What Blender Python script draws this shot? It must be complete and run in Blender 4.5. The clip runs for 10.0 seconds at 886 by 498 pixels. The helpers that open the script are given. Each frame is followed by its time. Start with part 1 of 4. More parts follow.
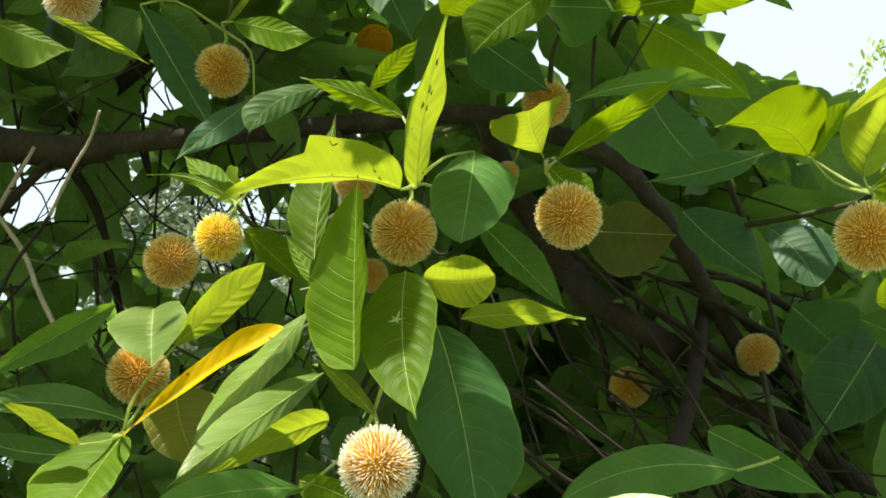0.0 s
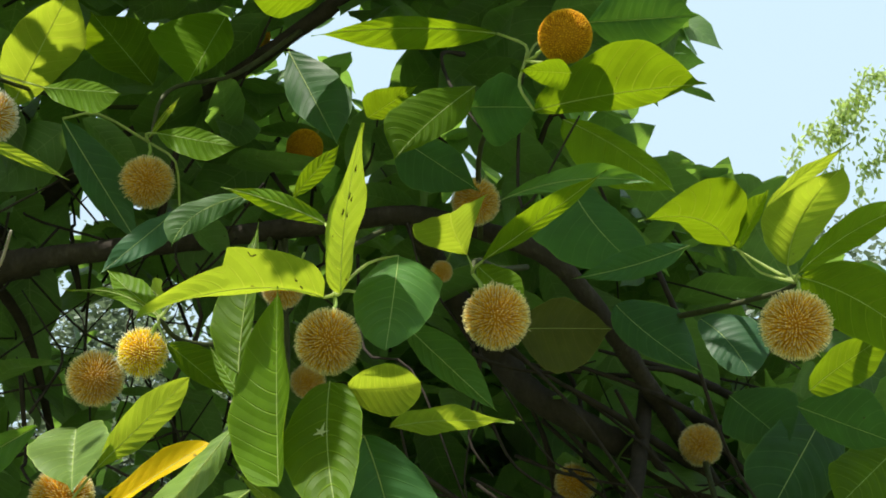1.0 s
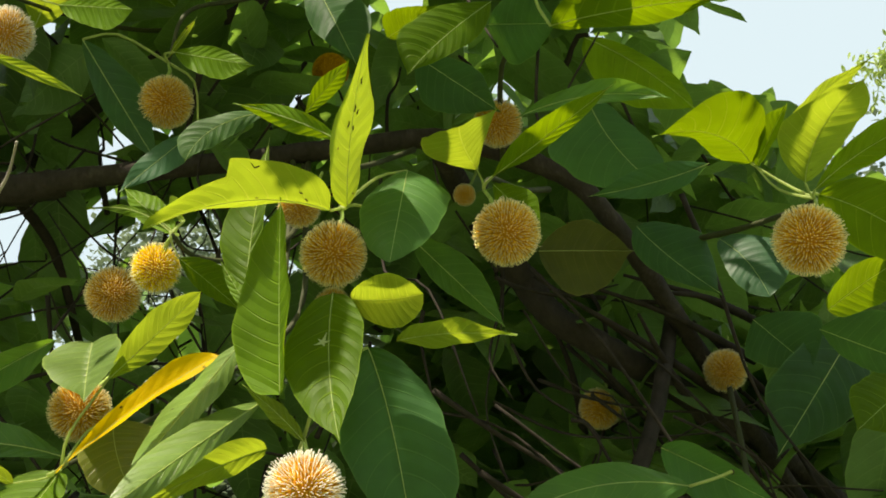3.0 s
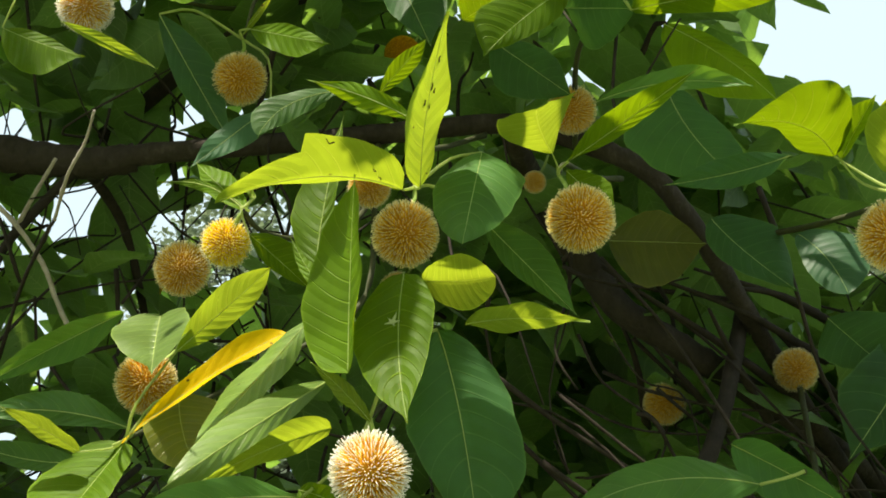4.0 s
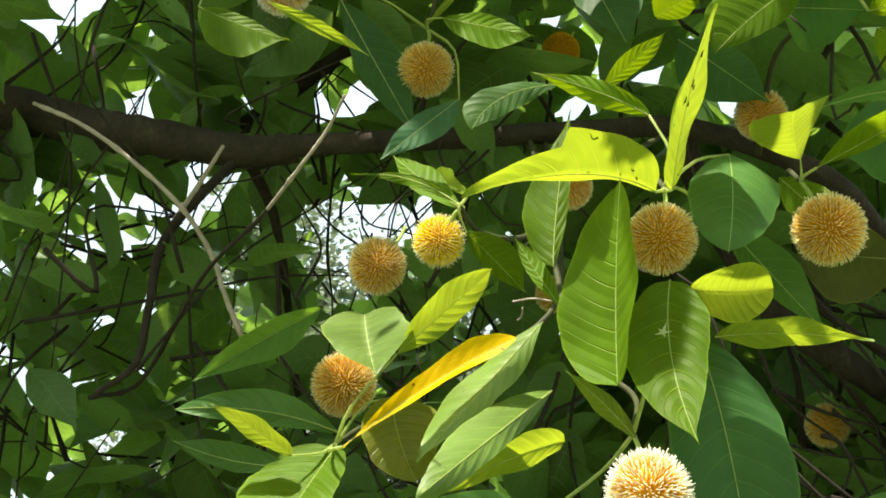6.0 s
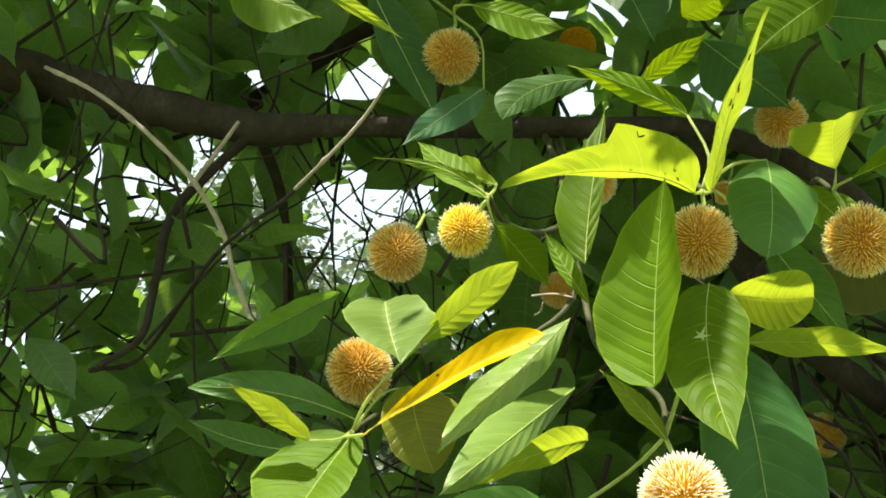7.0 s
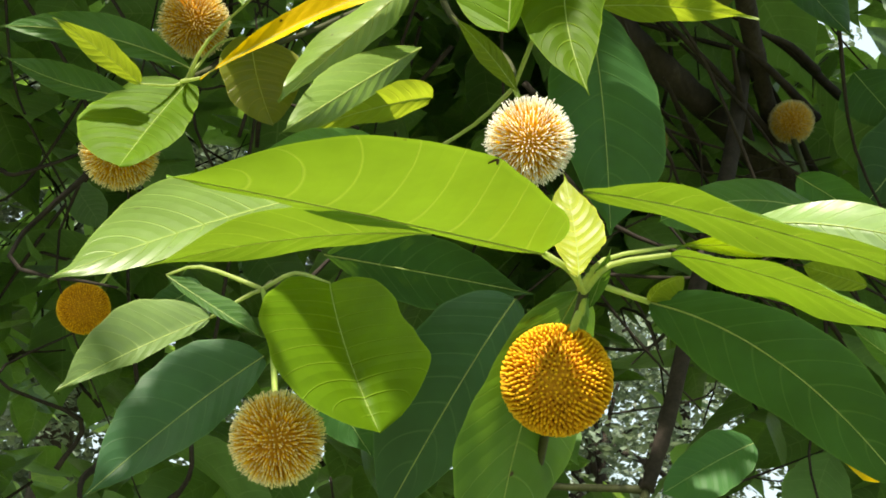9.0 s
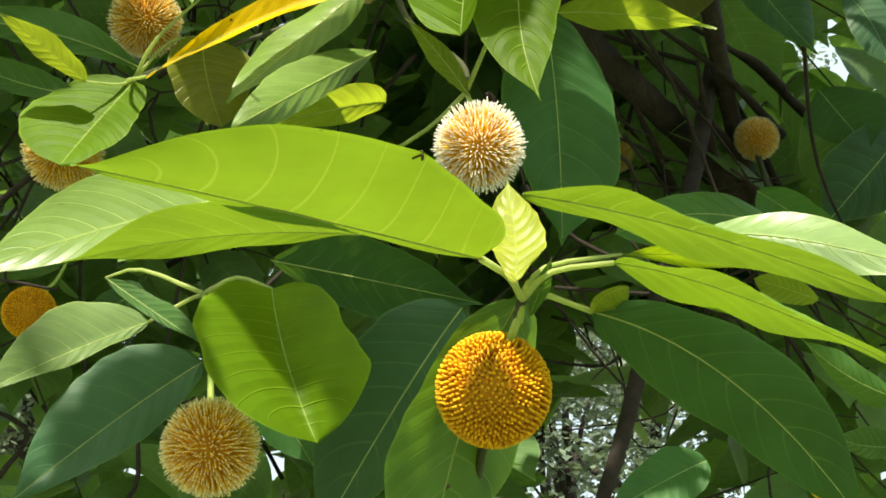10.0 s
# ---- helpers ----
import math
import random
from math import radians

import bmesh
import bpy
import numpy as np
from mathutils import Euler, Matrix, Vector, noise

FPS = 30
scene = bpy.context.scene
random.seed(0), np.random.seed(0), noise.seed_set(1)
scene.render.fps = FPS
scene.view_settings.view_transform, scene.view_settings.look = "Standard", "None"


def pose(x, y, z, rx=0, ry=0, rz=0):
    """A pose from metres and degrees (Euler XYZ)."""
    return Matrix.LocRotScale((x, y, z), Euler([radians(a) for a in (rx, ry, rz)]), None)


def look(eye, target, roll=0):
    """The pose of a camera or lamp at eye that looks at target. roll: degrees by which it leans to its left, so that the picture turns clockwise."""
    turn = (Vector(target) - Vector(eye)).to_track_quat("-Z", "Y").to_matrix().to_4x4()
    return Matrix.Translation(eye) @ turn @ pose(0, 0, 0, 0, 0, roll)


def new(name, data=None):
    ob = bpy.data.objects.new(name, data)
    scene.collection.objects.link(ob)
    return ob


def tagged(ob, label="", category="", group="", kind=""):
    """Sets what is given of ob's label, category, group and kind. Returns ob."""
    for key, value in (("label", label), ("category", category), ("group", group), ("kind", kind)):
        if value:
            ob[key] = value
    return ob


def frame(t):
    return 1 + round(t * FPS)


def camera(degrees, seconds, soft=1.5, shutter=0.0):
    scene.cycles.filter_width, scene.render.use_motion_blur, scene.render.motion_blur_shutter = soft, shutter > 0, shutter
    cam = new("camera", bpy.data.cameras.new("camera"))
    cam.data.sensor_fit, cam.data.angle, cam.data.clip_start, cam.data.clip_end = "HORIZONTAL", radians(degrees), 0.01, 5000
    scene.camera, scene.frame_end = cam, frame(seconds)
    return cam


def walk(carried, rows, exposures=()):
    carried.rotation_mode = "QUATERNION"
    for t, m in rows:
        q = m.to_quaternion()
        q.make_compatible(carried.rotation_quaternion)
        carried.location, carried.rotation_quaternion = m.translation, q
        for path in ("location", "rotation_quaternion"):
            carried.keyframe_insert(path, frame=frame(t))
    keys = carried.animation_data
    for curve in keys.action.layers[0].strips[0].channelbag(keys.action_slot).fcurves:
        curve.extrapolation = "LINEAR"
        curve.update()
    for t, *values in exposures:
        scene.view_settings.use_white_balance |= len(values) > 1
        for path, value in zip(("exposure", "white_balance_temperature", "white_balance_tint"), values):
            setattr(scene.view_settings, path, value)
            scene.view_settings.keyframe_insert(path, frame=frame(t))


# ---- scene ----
cam = camera(41.88, 10.0, soft=1.8)


def stand(x, y, z, tilt, turn, lean):
    """Camera pose: place, degrees above the level, degrees to the left, lean."""
    return pose(x, y, z, 90 + tilt, 0, turn) @ pose(0, 0, 0, 0, 0, lean)


PATH = [
    (0, stand(0.0000, 0.0000, 1.6000, 29.19, -2.05, -1.84)),
    (0.5, stand(0.0061, -0.0026, 1.6055, 31.90, -1.94, -2.72)),
    (1, stand(0.0236, 0.0030, 1.6120, 33.63, -5.11, -5.74)),
    (1.5, stand(0.0402, 0.0076, 1.6101, 32.69, -6.40, -7.51)),
    (2, stand(0.0547, 0.0125, 1.5991, 31.08, -5.06, -5.62)),
    (2.2, stand(0.0631, 0.0196, 1.5992, 30.95, -5.09, -6.09)),
    (3.3, stand(0.0584, 0.0198, 1.5936, 30.87, -0.89, -2.96)),
    (3.5, stand(0.0586, 0.0230, 1.5949, 30.80, -0.82, -2.66)),
    (4, stand(0.0482, 0.0349, 1.5950, 30.68, 1.64, -0.13)),
    (4.5, stand(0.0074, 0.0532, 1.6082, 30.29, 5.78, 0.63)),
    (5, stand(-0.0235, 0.0701, 1.5955, 30.18, 9.66, 5.23)),
    (5.5, stand(-0.0829, 0.0799, 1.6137, 29.44, 3.94, 2.24)),
    (5.7, stand(-0.1012, 0.0754, 1.6183, 30.82, 3.29, 2.50)),
    (6.8, stand(-0.1608, 0.0846, 1.6182, 30.62, 1.78, 3.48)),
    (7, stand(-0.1692, 0.0871, 1.6226, 30.37, 1.03, 4.87)),
    (7.5, stand(-0.1658, 0.0970, 1.6204, 29.21, -4.36, 4.39)),
    (8, stand(-0.1691, 0.1119, 1.6194, 24.78, -10.32, 1.46)),
    (8.5, stand(-0.1700, 0.1256, 1.5988, 22.50, -9.98, 2.26)),
    (9, stand(-0.1819, 0.1382, 1.5713, 18.42, -9.83, 3.28)),
    (9.5, stand(-0.1731, 0.1611, 1.5627, 18.40, -10.13, 3.54)),
    (10, stand(-0.1606, 0.1531, 1.5730, 19.28, -11.03, 3.96)),
]
walk(cam, PATH, exposures=[(0, 1.22, 6800, 10), (0.6, 0.97, 6700, 10), (1.0, 0.87, 6300, 9), (2.0, 0.87, 7400, 14), (3.4, 0.92, 7000, 11), (4.5, 1.22, 6800, 10), (5.5, 1.37, 6800, 10), (7.5, 1.48, 6800, 10), (8.0, 1.22, 6800, 10), (8.5, 1.1, 6900, 11), (9.3, 1.21, 6800, 10), (10, 1.21, 6800, 10)])

# ---- world and sun ----
SUN_EL, SUN_AZ = radians(57), radians(210)
world = bpy.data.worlds.new("sky")
scene.world = world
world.use_nodes = True
wn = world.node_tree.nodes
sky = wn.new("ShaderNodeTexSky")
sky.sky_type, sky.sun_disc = "NISHITA", False
sky.sun_elevation, sky.sun_rotation = SUN_EL, SUN_AZ
sky.air_density, sky.dust_density, sky.ozone_density = 1.0, 8.0, 1.0
haze = wn.new("ShaderNodeMix")
haze.data_type = "RGBA"
haze.inputs[0].default_value = 0.72
haze.inputs[7].default_value = (3.15, 3.95, 4.2, 1)
world.node_tree.links.new(sky.outputs[0], haze.inputs[6])
wn["Background"].inputs["Strength"].default_value = 0.15
world.node_tree.links.new(haze.outputs[2], wn["Background"].inputs["Color"])

sun = new("sun", bpy.data.lights.new("sun", "SUN"))
sun.data.energy, sun.data.angle, sun.data.color = 5.0, radians(0.6), (1.0, 0.93, 0.80)
to_sun = Vector((math.sin(SUN_AZ) * math.cos(SUN_EL), math.cos(SUN_AZ) * math.cos(SUN_EL), math.sin(SUN_EL)))
sun.matrix_world = look(to_sun * 20, (0, 0, 0))


# ---- materials ----
class Graph:
    """A small helper to write node trees."""

    def __init__(self, name):
        self.mat = bpy.data.materials.new(name)
        self.mat.use_nodes = True
        self.nodes, self.links = self.mat.node_tree.nodes, self.mat.node_tree.links
        self.nodes.clear()
        self.out = self.nodes.new("ShaderNodeOutputMaterial")

    def put(self, sock, value):
        if isinstance(value, bpy.types.NodeSocket):
            self.links.new(value, sock)
        else:
            sock.default_value = value

    def node(self, kind, ins=(), out=0, operation="", clamp=False, uv_map="", feature=""):
        n = self.nodes.new(kind)
        if operation:
            n.operation, n.use_clamp = operation, clamp
        if uv_map:
            n.uv_map = uv_map
        if feature:
            n.feature = feature
        for k, v in dict(ins).items():
            self.put(n.inputs[k], v)
        return n.outputs[out]

    def math(self, op, a, b=0.0, clamp=False):
        return self.node("ShaderNodeMath", {0: a, 1: b}, operation=op, clamp=clamp)

    def ramp(self, fac, stops):
        n = self.nodes.new("ShaderNodeValToRGB")
        while len(n.color_ramp.elements) < len(stops):
            n.color_ramp.elements.new(0.5)
        for e, (p, c) in zip(n.color_ramp.elements, stops):
            e.position, e.color = p, (*c, 1)
        self.put(n.inputs[0], fac)
        return n.outputs[0]

    def mix(self, fac, a, b, blend="MIX"):
        n = self.nodes.new("ShaderNodeMix")
        n.data_type, n.blend_type = "RGBA", blend
        for i, v in ((0, fac), (6, a), (7, b)):
            self.put(n.inputs[i], (*v, 1) if isinstance(v, tuple) and len(v) == 3 else v)
        return n.outputs[2]

    def noise(self, scale, detail=4, vec=None, rough=0.55):
        ins = {"Scale": scale, "Detail": detail, "Roughness": rough}
        if vec is not None:
            ins["Vector"] = vec
        return self.node("ShaderNodeTexNoise", ins)


LANES, ROWS = 9.5, 46  # pairs of side veins on a blade, rows of its mesh


def leaf_material(name, face, light, through_light=0.42, gloss=0.36, veins=0.7, island=False, spots=0.0, spec=0.5, relief=0.55):
    """A leaf: a glossy face, light shining through, pinnate veins, blotches and specks."""
    g = Graph(name)
    uv = g.node("ShaderNodeUVMap", uv_map="blade")
    split = g.nodes.new("ShaderNodeSeparateXYZ")
    g.links.new(uv, split.inputs[0])
    across = g.math("ABSOLUTE", split.outputs[0])
    rand = g.node("ShaderNodeNewGeometry", out=8) if island else g.node("ShaderNodeObjectInfo", out=5)
    rand2 = g.math("FRACT", g.math("MULTIPLY", rand, 37.7))
    # side veins leave the midrib forwards and curve to the tip
    bend = g.math("MULTIPLY", g.math("POWER", across, 1.35), 0.17)
    lane = g.math("SUBTRACT", split.outputs[1], bend)
    if island:
        lane = g.math("ADD", g.math("MULTIPLY", lane, g.math("ADD", 8.5, g.math("MULTIPLY", rand2, 2.5))), g.math("MULTIPLY", rand, 5.0))
    else:
        lane = g.math("MULTIPLY", lane, LANES)
    saw = g.math("ABSOLUTE", g.math("SUBTRACT", g.math("FRACT", lane), 0.5))
    side = g.math("SUBTRACT", 1.0, g.math("MULTIPLY", saw, g.math("ADD", 12.0, g.math("MULTIPLY", across, 26.0))), clamp=True)
    fade = g.math("MULTIPLY", g.math("SUBTRACT", 0.95, split.outputs[1]), 7.0, clamp=True)
    side = g.math("MULTIPLY", side, fade)
    rib = g.math("SUBTRACT", 1.0, g.math("MULTIPLY", across, 34.0), clamp=True)
    net = g.node("ShaderNodeTexVoronoi", {"Scale": 330.0}, feature="DISTANCE_TO_EDGE")
    net = g.math("SUBTRACT", 1.0, g.math("MULTIPLY", net, 9.0), clamp=True)
    lines = g.math("MAXIMUM", rib, g.math("MULTIPLY", side, 0.75))
    pos = g.node("ShaderNodeTexCoord", out=3) if island else g.node("ShaderNodeNewGeometry", out=0)
    fine, broad = g.noise(160.0, 5, pos), g.noise(28.0, 3, pos)
    tone = g.math("ADD", g.math("MULTIPLY", broad, 0.9), g.math("MULTIPLY", rand, 0.55))
    lo, hi = tuple(v * 0.62 for v in face), tuple(min(1, v * 1.5) for v in face)
    col = g.ramp(tone, [(0.25, lo), (0.65, face), (1.0, hi)])
    col = g.mix(g.math("MULTIPLY", fine, 0.35), col, tuple(v * 0.7 for v in face))
    pale = (min(1, face[0] * 2.6 + 0.05), min(1, face[1] * 2.2 + 0.05), min(1, face[2] * 2.0 + 0.02))
    col = g.mix(g.math("MULTIPLY", lines, veins), col, pale)
    edge = g.math("MULTIPLY", g.math("SUBTRACT", across, 0.95), 20.0, clamp=True)
    col = g.mix(g.math("MULTIPLY", edge, 0.5), col, pale)
    tl, th = tuple(v * 0.72 for v in light), tuple(min(1, v * 1.22) for v in light)
    glow = g.ramp(tone, [(0.25, tl), (0.65, light), (1.0, th)])
    glow = g.mix(g.math("MULTIPLY", g.math("MAXIMUM", side, rib), 0.55), glow, (min(1, light[0] * 1.5 + 0.05), min(1, light[1] * 1.4), light[2] * 2 + 0.02))
    glow = g.mix(g.math("MULTIPLY", net, 0.14), glow, tl)
    # insect specks and browned spots
    speck = g.noise(115.0, 2, pos)
    speck = g.math("MULTIPLY", g.math("SUBTRACT", speck, 0.745 - 0.05 * spots), 18.0, clamp=True)
    col = g.mix(speck, col, (0.05, 0.028, 0.01))
    glow = g.mix(speck, glow, (0.06, 0.03, 0.01))
    height = g.math("ADD", g.math("MULTIPLY", side, -0.55), g.math("MULTIPLY", g.math("MULTIPLY", g.math("MULTIPLY", saw, saw), fade), -1.6))
    height = g.math("ADD", height, g.math("MULTIPLY", fine, 0.22))
    bump = g.node("ShaderNodeBump", {"Height": height, "Strength": relief, "Distance": 0.0011})
    shine = g.nodes.new("ShaderNodeBsdfPrincipled")
    g.put(shine.inputs["Base Color"], col)
    g.put(shine.inputs["Roughness"], g.math("ADD", gloss, g.math("MULTIPLY", broad, 0.16)))
    g.put(shine.inputs["Specular IOR Level"], spec)
    g.put(shine.inputs["Normal"], bump)
    back = g.nodes.new("ShaderNodeBsdfTranslucent")
    g.put(back.inputs["Color"], glow)
    g.put(back.inputs["Normal"], bump)
    both = g.nodes.new("ShaderNodeMixShader")
    g.put(both.inputs[0], through_light)
    g.links.new(shine.outputs[0], both.inputs[1])
    g.links.new(back.outputs[0], both.inputs[2])
    g.links.new(both.outputs[0], g.out.inputs[0])
    return g.mat


def solid_material(name, stops, scale, rough=0.8, bump=0.4, depth=0.002, stretch=(1, 1, 1), spec=0.3, glow=0.0):
    """A surface with blotches and grain, coloured by a ramp."""
    g = Graph(name)
    pos = g.node("ShaderNodeNewGeometry", out=0)
    pos = g.node("ShaderNodeMapping", {"Vector": pos, "Scale": stretch})
    a, b = g.noise(scale, 6, pos, 0.65), g.noise(scale * 7, 3, pos)
    h = g.math("ADD", g.math("MULTIPLY", a, 0.7), g.math("MULTIPLY", b, 0.3))
    p = g.nodes.new("ShaderNodeBsdfPrincipled")
    g.put(p.inputs["Base Color"], g.ramp(h, stops))
    g.put(p.inputs["Roughness"], rough)
    g.put(p.inputs["Specular IOR Level"], spec)
    g.put(p.inputs["Normal"], g.node("ShaderNodeBump", {"Height": h, "Strength": bump, "Distance": depth}))
    if glow:
        t = g.nodes.new("ShaderNodeBsdfTranslucent")
        g.put(t.inputs["Color"], g.ramp(h, stops))
        m = g.nodes.new("ShaderNodeMixShader")
        g.put(m.inputs[0], glow)
        g.links.new(p.outputs[0], m.inputs[1])
        g.links.new(t.outputs[0], m.inputs[2])
        g.links.new(m.outputs[0], g.out.inputs[0])
    else:
        g.links.new(p.outputs[0], g.out.inputs[0])
    return g.mat


def head_material(name, stops, glow=0.25, rough=0.6):
    """Florets of a flower head: colour goes from the heart outwards, each with its own tint."""
    g = Graph(name)
    uv = g.node("ShaderNodeUVMap", uv_map="blade")
    split = g.nodes.new("ShaderNodeSeparateXYZ")
    g.links.new(uv, split.inputs[0])
    island = g.node("ShaderNodeNewGeometry", out=8)
    own = g.node("ShaderNodeObjectInfo", out=5)
    col = g.ramp(split.outputs[1], stops)
    dim = g.math("ADD", 0.72, g.math("ADD", g.math("MULTIPLY", island, 0.38), g.math("MULTIPLY", own, 0.12)))
    hsv = g.node("ShaderNodeHueSaturation", {"Value": dim, "Color": col, "Hue": g.math("ADD", 0.492, g.math("MULTIPLY", island, 0.016))})
    p = g.nodes.new("ShaderNodeBsdfPrincipled")
    g.put(p.inputs["Base Color"], hsv)
    p.inputs["Specular IOR Level"].default_value = 0.15
    g.put(p.inputs["Roughness"], rough)
    t = g.nodes.new("ShaderNodeBsdfTranslucent")
    g.put(t.inputs["Color"], hsv)
    m = g.nodes.new("ShaderNodeMixShader")
    g.put(m.inputs[0], glow)
    g.links.new(p.outputs[0], m.inputs[1])
    g.links.new(t.outputs[0], m.inputs[2])
    g.links.new(m.outputs[0], g.out.inputs[0])
    return g.mat


MAT = {
    "leaf": leaf_material("green leaf", (0.078, 0.158, 0.004), (0.235, 0.345, 0.004), spec=0.14, gloss=0.46, veins=0.6, relief=0.85),
    "broad": leaf_material("large fresh leaf", (0.100, 0.200, 0.016), (0.160, 0.260, 0.010), spec=0.3, gloss=0.42, veins=0.6, relief=0.3),
    # Glossy leaves for sunlit faces; the sun's pale sheen is partly in the colour.
    "sheen": leaf_material("glossy leaf paled for sunlight", (0.120, 0.205, 0.036), (0.20, 0.30, 0.02), 0.34, spec=0.6, gloss=0.35, veins=0.45),
    "shiny": leaf_material("strongly glossy leaf paled for sunlight", (0.135, 0.215, 0.070), (0.20, 0.30, 0.03), 0.30, spec=0.75, gloss=0.33, veins=0.4),
    "young": leaf_material("young leaf", (0.13, 0.21, 0.012), (0.350, 0.440, 0.022), 0.5, spec=0.25, spots=0.4),
    "tender": leaf_material("tender leaf", (0.30, 0.36, 0.035), (0.66, 0.72, 0.07), 0.45, spec=0.4),
    # Darker copies of the green leaf: shade is put into the face colour.
    "dark": leaf_material("leaf darkened for shade", (0.026, 0.084, 0.021), (0.12, 0.26, 0.018), 0.30, gloss=0.44, spec=0.22, veins=0.42, relief=0.4),
    "mid": leaf_material("leaf part-darkened for shade", (0.046, 0.122, 0.024), (0.16, 0.30, 0.018), 0.38, gloss=0.42, spec=0.26, veins=0.5),
    # Shade put into the colour here too, with a bluish cast.
    "blue": leaf_material("glossy leaf darkened for shade", (0.028, 0.084, 0.036), (0.12, 0.26, 0.04), 0.25, gloss=0.40, spec=0.3, veins=0.35, relief=0.28),
    "olive": leaf_material("olive leaf", (0.110, 0.130, 0.010), (0.36, 0.37, 0.010), 0.42),
    # The olive leaf once more, with shade painted into its colour.
    "drab": leaf_material("olive leaf darkened for shade", (0.050, 0.060, 0.010), (0.19, 0.19, 0.012), 0.25, spec=0.2, veins=0.3),
    "yellow": leaf_material("yellow leaf", (0.80, 0.52, 0.004), (1.0, 0.70, 0.004), 0.45, spots=0.4, veins=0.05, relief=0.2, spec=0.12),
    "wild": leaf_material("crown leaf", (0.078, 0.150, 0.050), (0.21, 0.37, 0.042), 0.44, spec=0.34, island=True, veins=0.5),
    "stalk": solid_material("green stalk", [(0.3, (0.16, 0.26, 0.04)), (0.7, (0.34, 0.42, 0.10))], 60, 0.5, 0.2),
    "shoot": solid_material("green-brown shoot bark", [(0.3, (0.022, 0.026, 0.010)), (0.7, (0.060, 0.068, 0.022))], 60, 0.7, 0.4),
    "rib": solid_material("leaf midrib", [(0.3, (0.42, 0.52, 0.16)), (0.7, (0.60, 0.68, 0.28))], 90, 0.5, 0.15, glow=0.6),
    "scar": solid_material("browned scar", [(0.3, (0.02, 0.014, 0.008)), (0.7, (0.07, 0.04, 0.015))], 300, 0.8, 0.2),
    "torn": solid_material("torn leaf flesh", [(0.3, (0.42, 0.50, 0.20)), (0.7, (0.62, 0.66, 0.36))], 300, 0.6, 0.2, glow=0.4),
    "bark": solid_material("dark bark", [(0.3, (0.016, 0.013, 0.010)), (0.55, (0.038, 0.031, 0.025)), (0.75, (0.090, 0.075, 0.062))], 26, 0.9, 0.9, 0.006, (1, 1, 0.5), spec=0.2),
    # Nearly black: the shade inside the crown is put into the bark colour.
    "twig": solid_material("twig bark darkened for shade", [(0.3, (0.012, 0.010, 0.008)), (0.7, (0.042, 0.034, 0.027))], 70, 0.9, 0.5, spec=0.15),
    "dead": solid_material("bleached twig", [(0.3, (0.19, 0.16, 0.135)), (0.7, (0.40, 0.36, 0.315))], 60, 0.85, 0.6),
    "core": solid_material("floret bed", [(0.3, (0.50, 0.22, 0.008)), (0.7, (0.62, 0.32, 0.014))], 500, 0.8, 0.4),
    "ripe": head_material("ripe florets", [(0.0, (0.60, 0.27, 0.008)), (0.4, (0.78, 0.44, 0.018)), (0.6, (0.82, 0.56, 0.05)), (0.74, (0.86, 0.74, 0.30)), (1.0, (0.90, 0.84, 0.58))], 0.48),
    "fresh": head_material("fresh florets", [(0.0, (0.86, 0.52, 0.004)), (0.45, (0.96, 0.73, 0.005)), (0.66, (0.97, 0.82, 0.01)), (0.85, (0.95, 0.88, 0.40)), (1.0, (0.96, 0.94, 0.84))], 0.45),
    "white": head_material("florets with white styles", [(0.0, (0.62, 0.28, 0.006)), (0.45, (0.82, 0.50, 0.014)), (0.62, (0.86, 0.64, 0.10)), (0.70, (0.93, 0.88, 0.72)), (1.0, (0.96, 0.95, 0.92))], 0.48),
    "bud": head_material("budding florets", [(0.0, (0.36, 0.11, 0.005)), (0.42, (0.62, 0.27, 0.008)), (0.62, (0.82, 0.48, 0.02))], 0.25),
    "ground": solid_material("grass and earth", [(0.3, (0.085, 0.105, 0.05)), (0.55, (0.15, 0.18, 0.085)), (0.8, (0.22, 0.22, 0.14))], 1.5, 0.95, 0.5, 0.02),
    # Paler and bluer than near leaves: haze is put into this colour.
    "far": leaf_material("haze-paled distant leaf", (0.085, 0.118, 0.080), (0.17, 0.23, 0.12), 0.3, island=True, veins=0.0),
    "feather": leaf_material("feathery leaflet", (0.23, 0.31, 0.10), (0.52, 0.66, 0.15), 0.45, island=True, veins=0.0),
}


# ---- builders ----
def mesh_from(name, verts, faces, mats, uvs=None, slots=None, smooth=True):
    """A mesh from arrays; uvs per vertex in the layer 'blade'."""
    me = bpy.data.meshes.new(name)
    me.from_pydata(verts if isinstance(verts, np.ndarray) else [tuple(v) for v in verts], [], faces if isinstance(faces, np.ndarray) else [tuple(int(i) for i in f) for f in faces])
    for m in mats:
        me.materials.append(MAT[m])
    if uvs is not None:
        layer = me.uv_layers.new(name="blade")
        idx = np.empty(len(me.loops), dtype=np.int32)
        me.loops.foreach_get("vertex_index", idx)
        layer.data.foreach_set("uv", np.asarray(uvs, dtype=np.float32)[idx].ravel())
    if slots is not None:
        me.polygons.foreach_set("material_index", np.asarray(slots, dtype=np.int32))
    me.polygons.foreach_set("use_smooth", np.full(len(me.polygons), smooth))
    me.update()
    return me


def part(name, me, parent, label=""):
    ob = new(name, me)
    ob.parent = parent
    ob.matrix_parent_inverse = parent.matrix_world.inverted()
    return tagged(ob, label)


def thing(name, at, label, category, group="", kind=""):
    ob = new(name)
    ob.empty_display_size = 0.02
    ob.matrix_world = Matrix.Translation(at)
    return tagged(ob, label, category, group, kind)


def spline(points, steps):
    """Catmull-Rom through the points."""
    p = np.array(points, dtype=float)
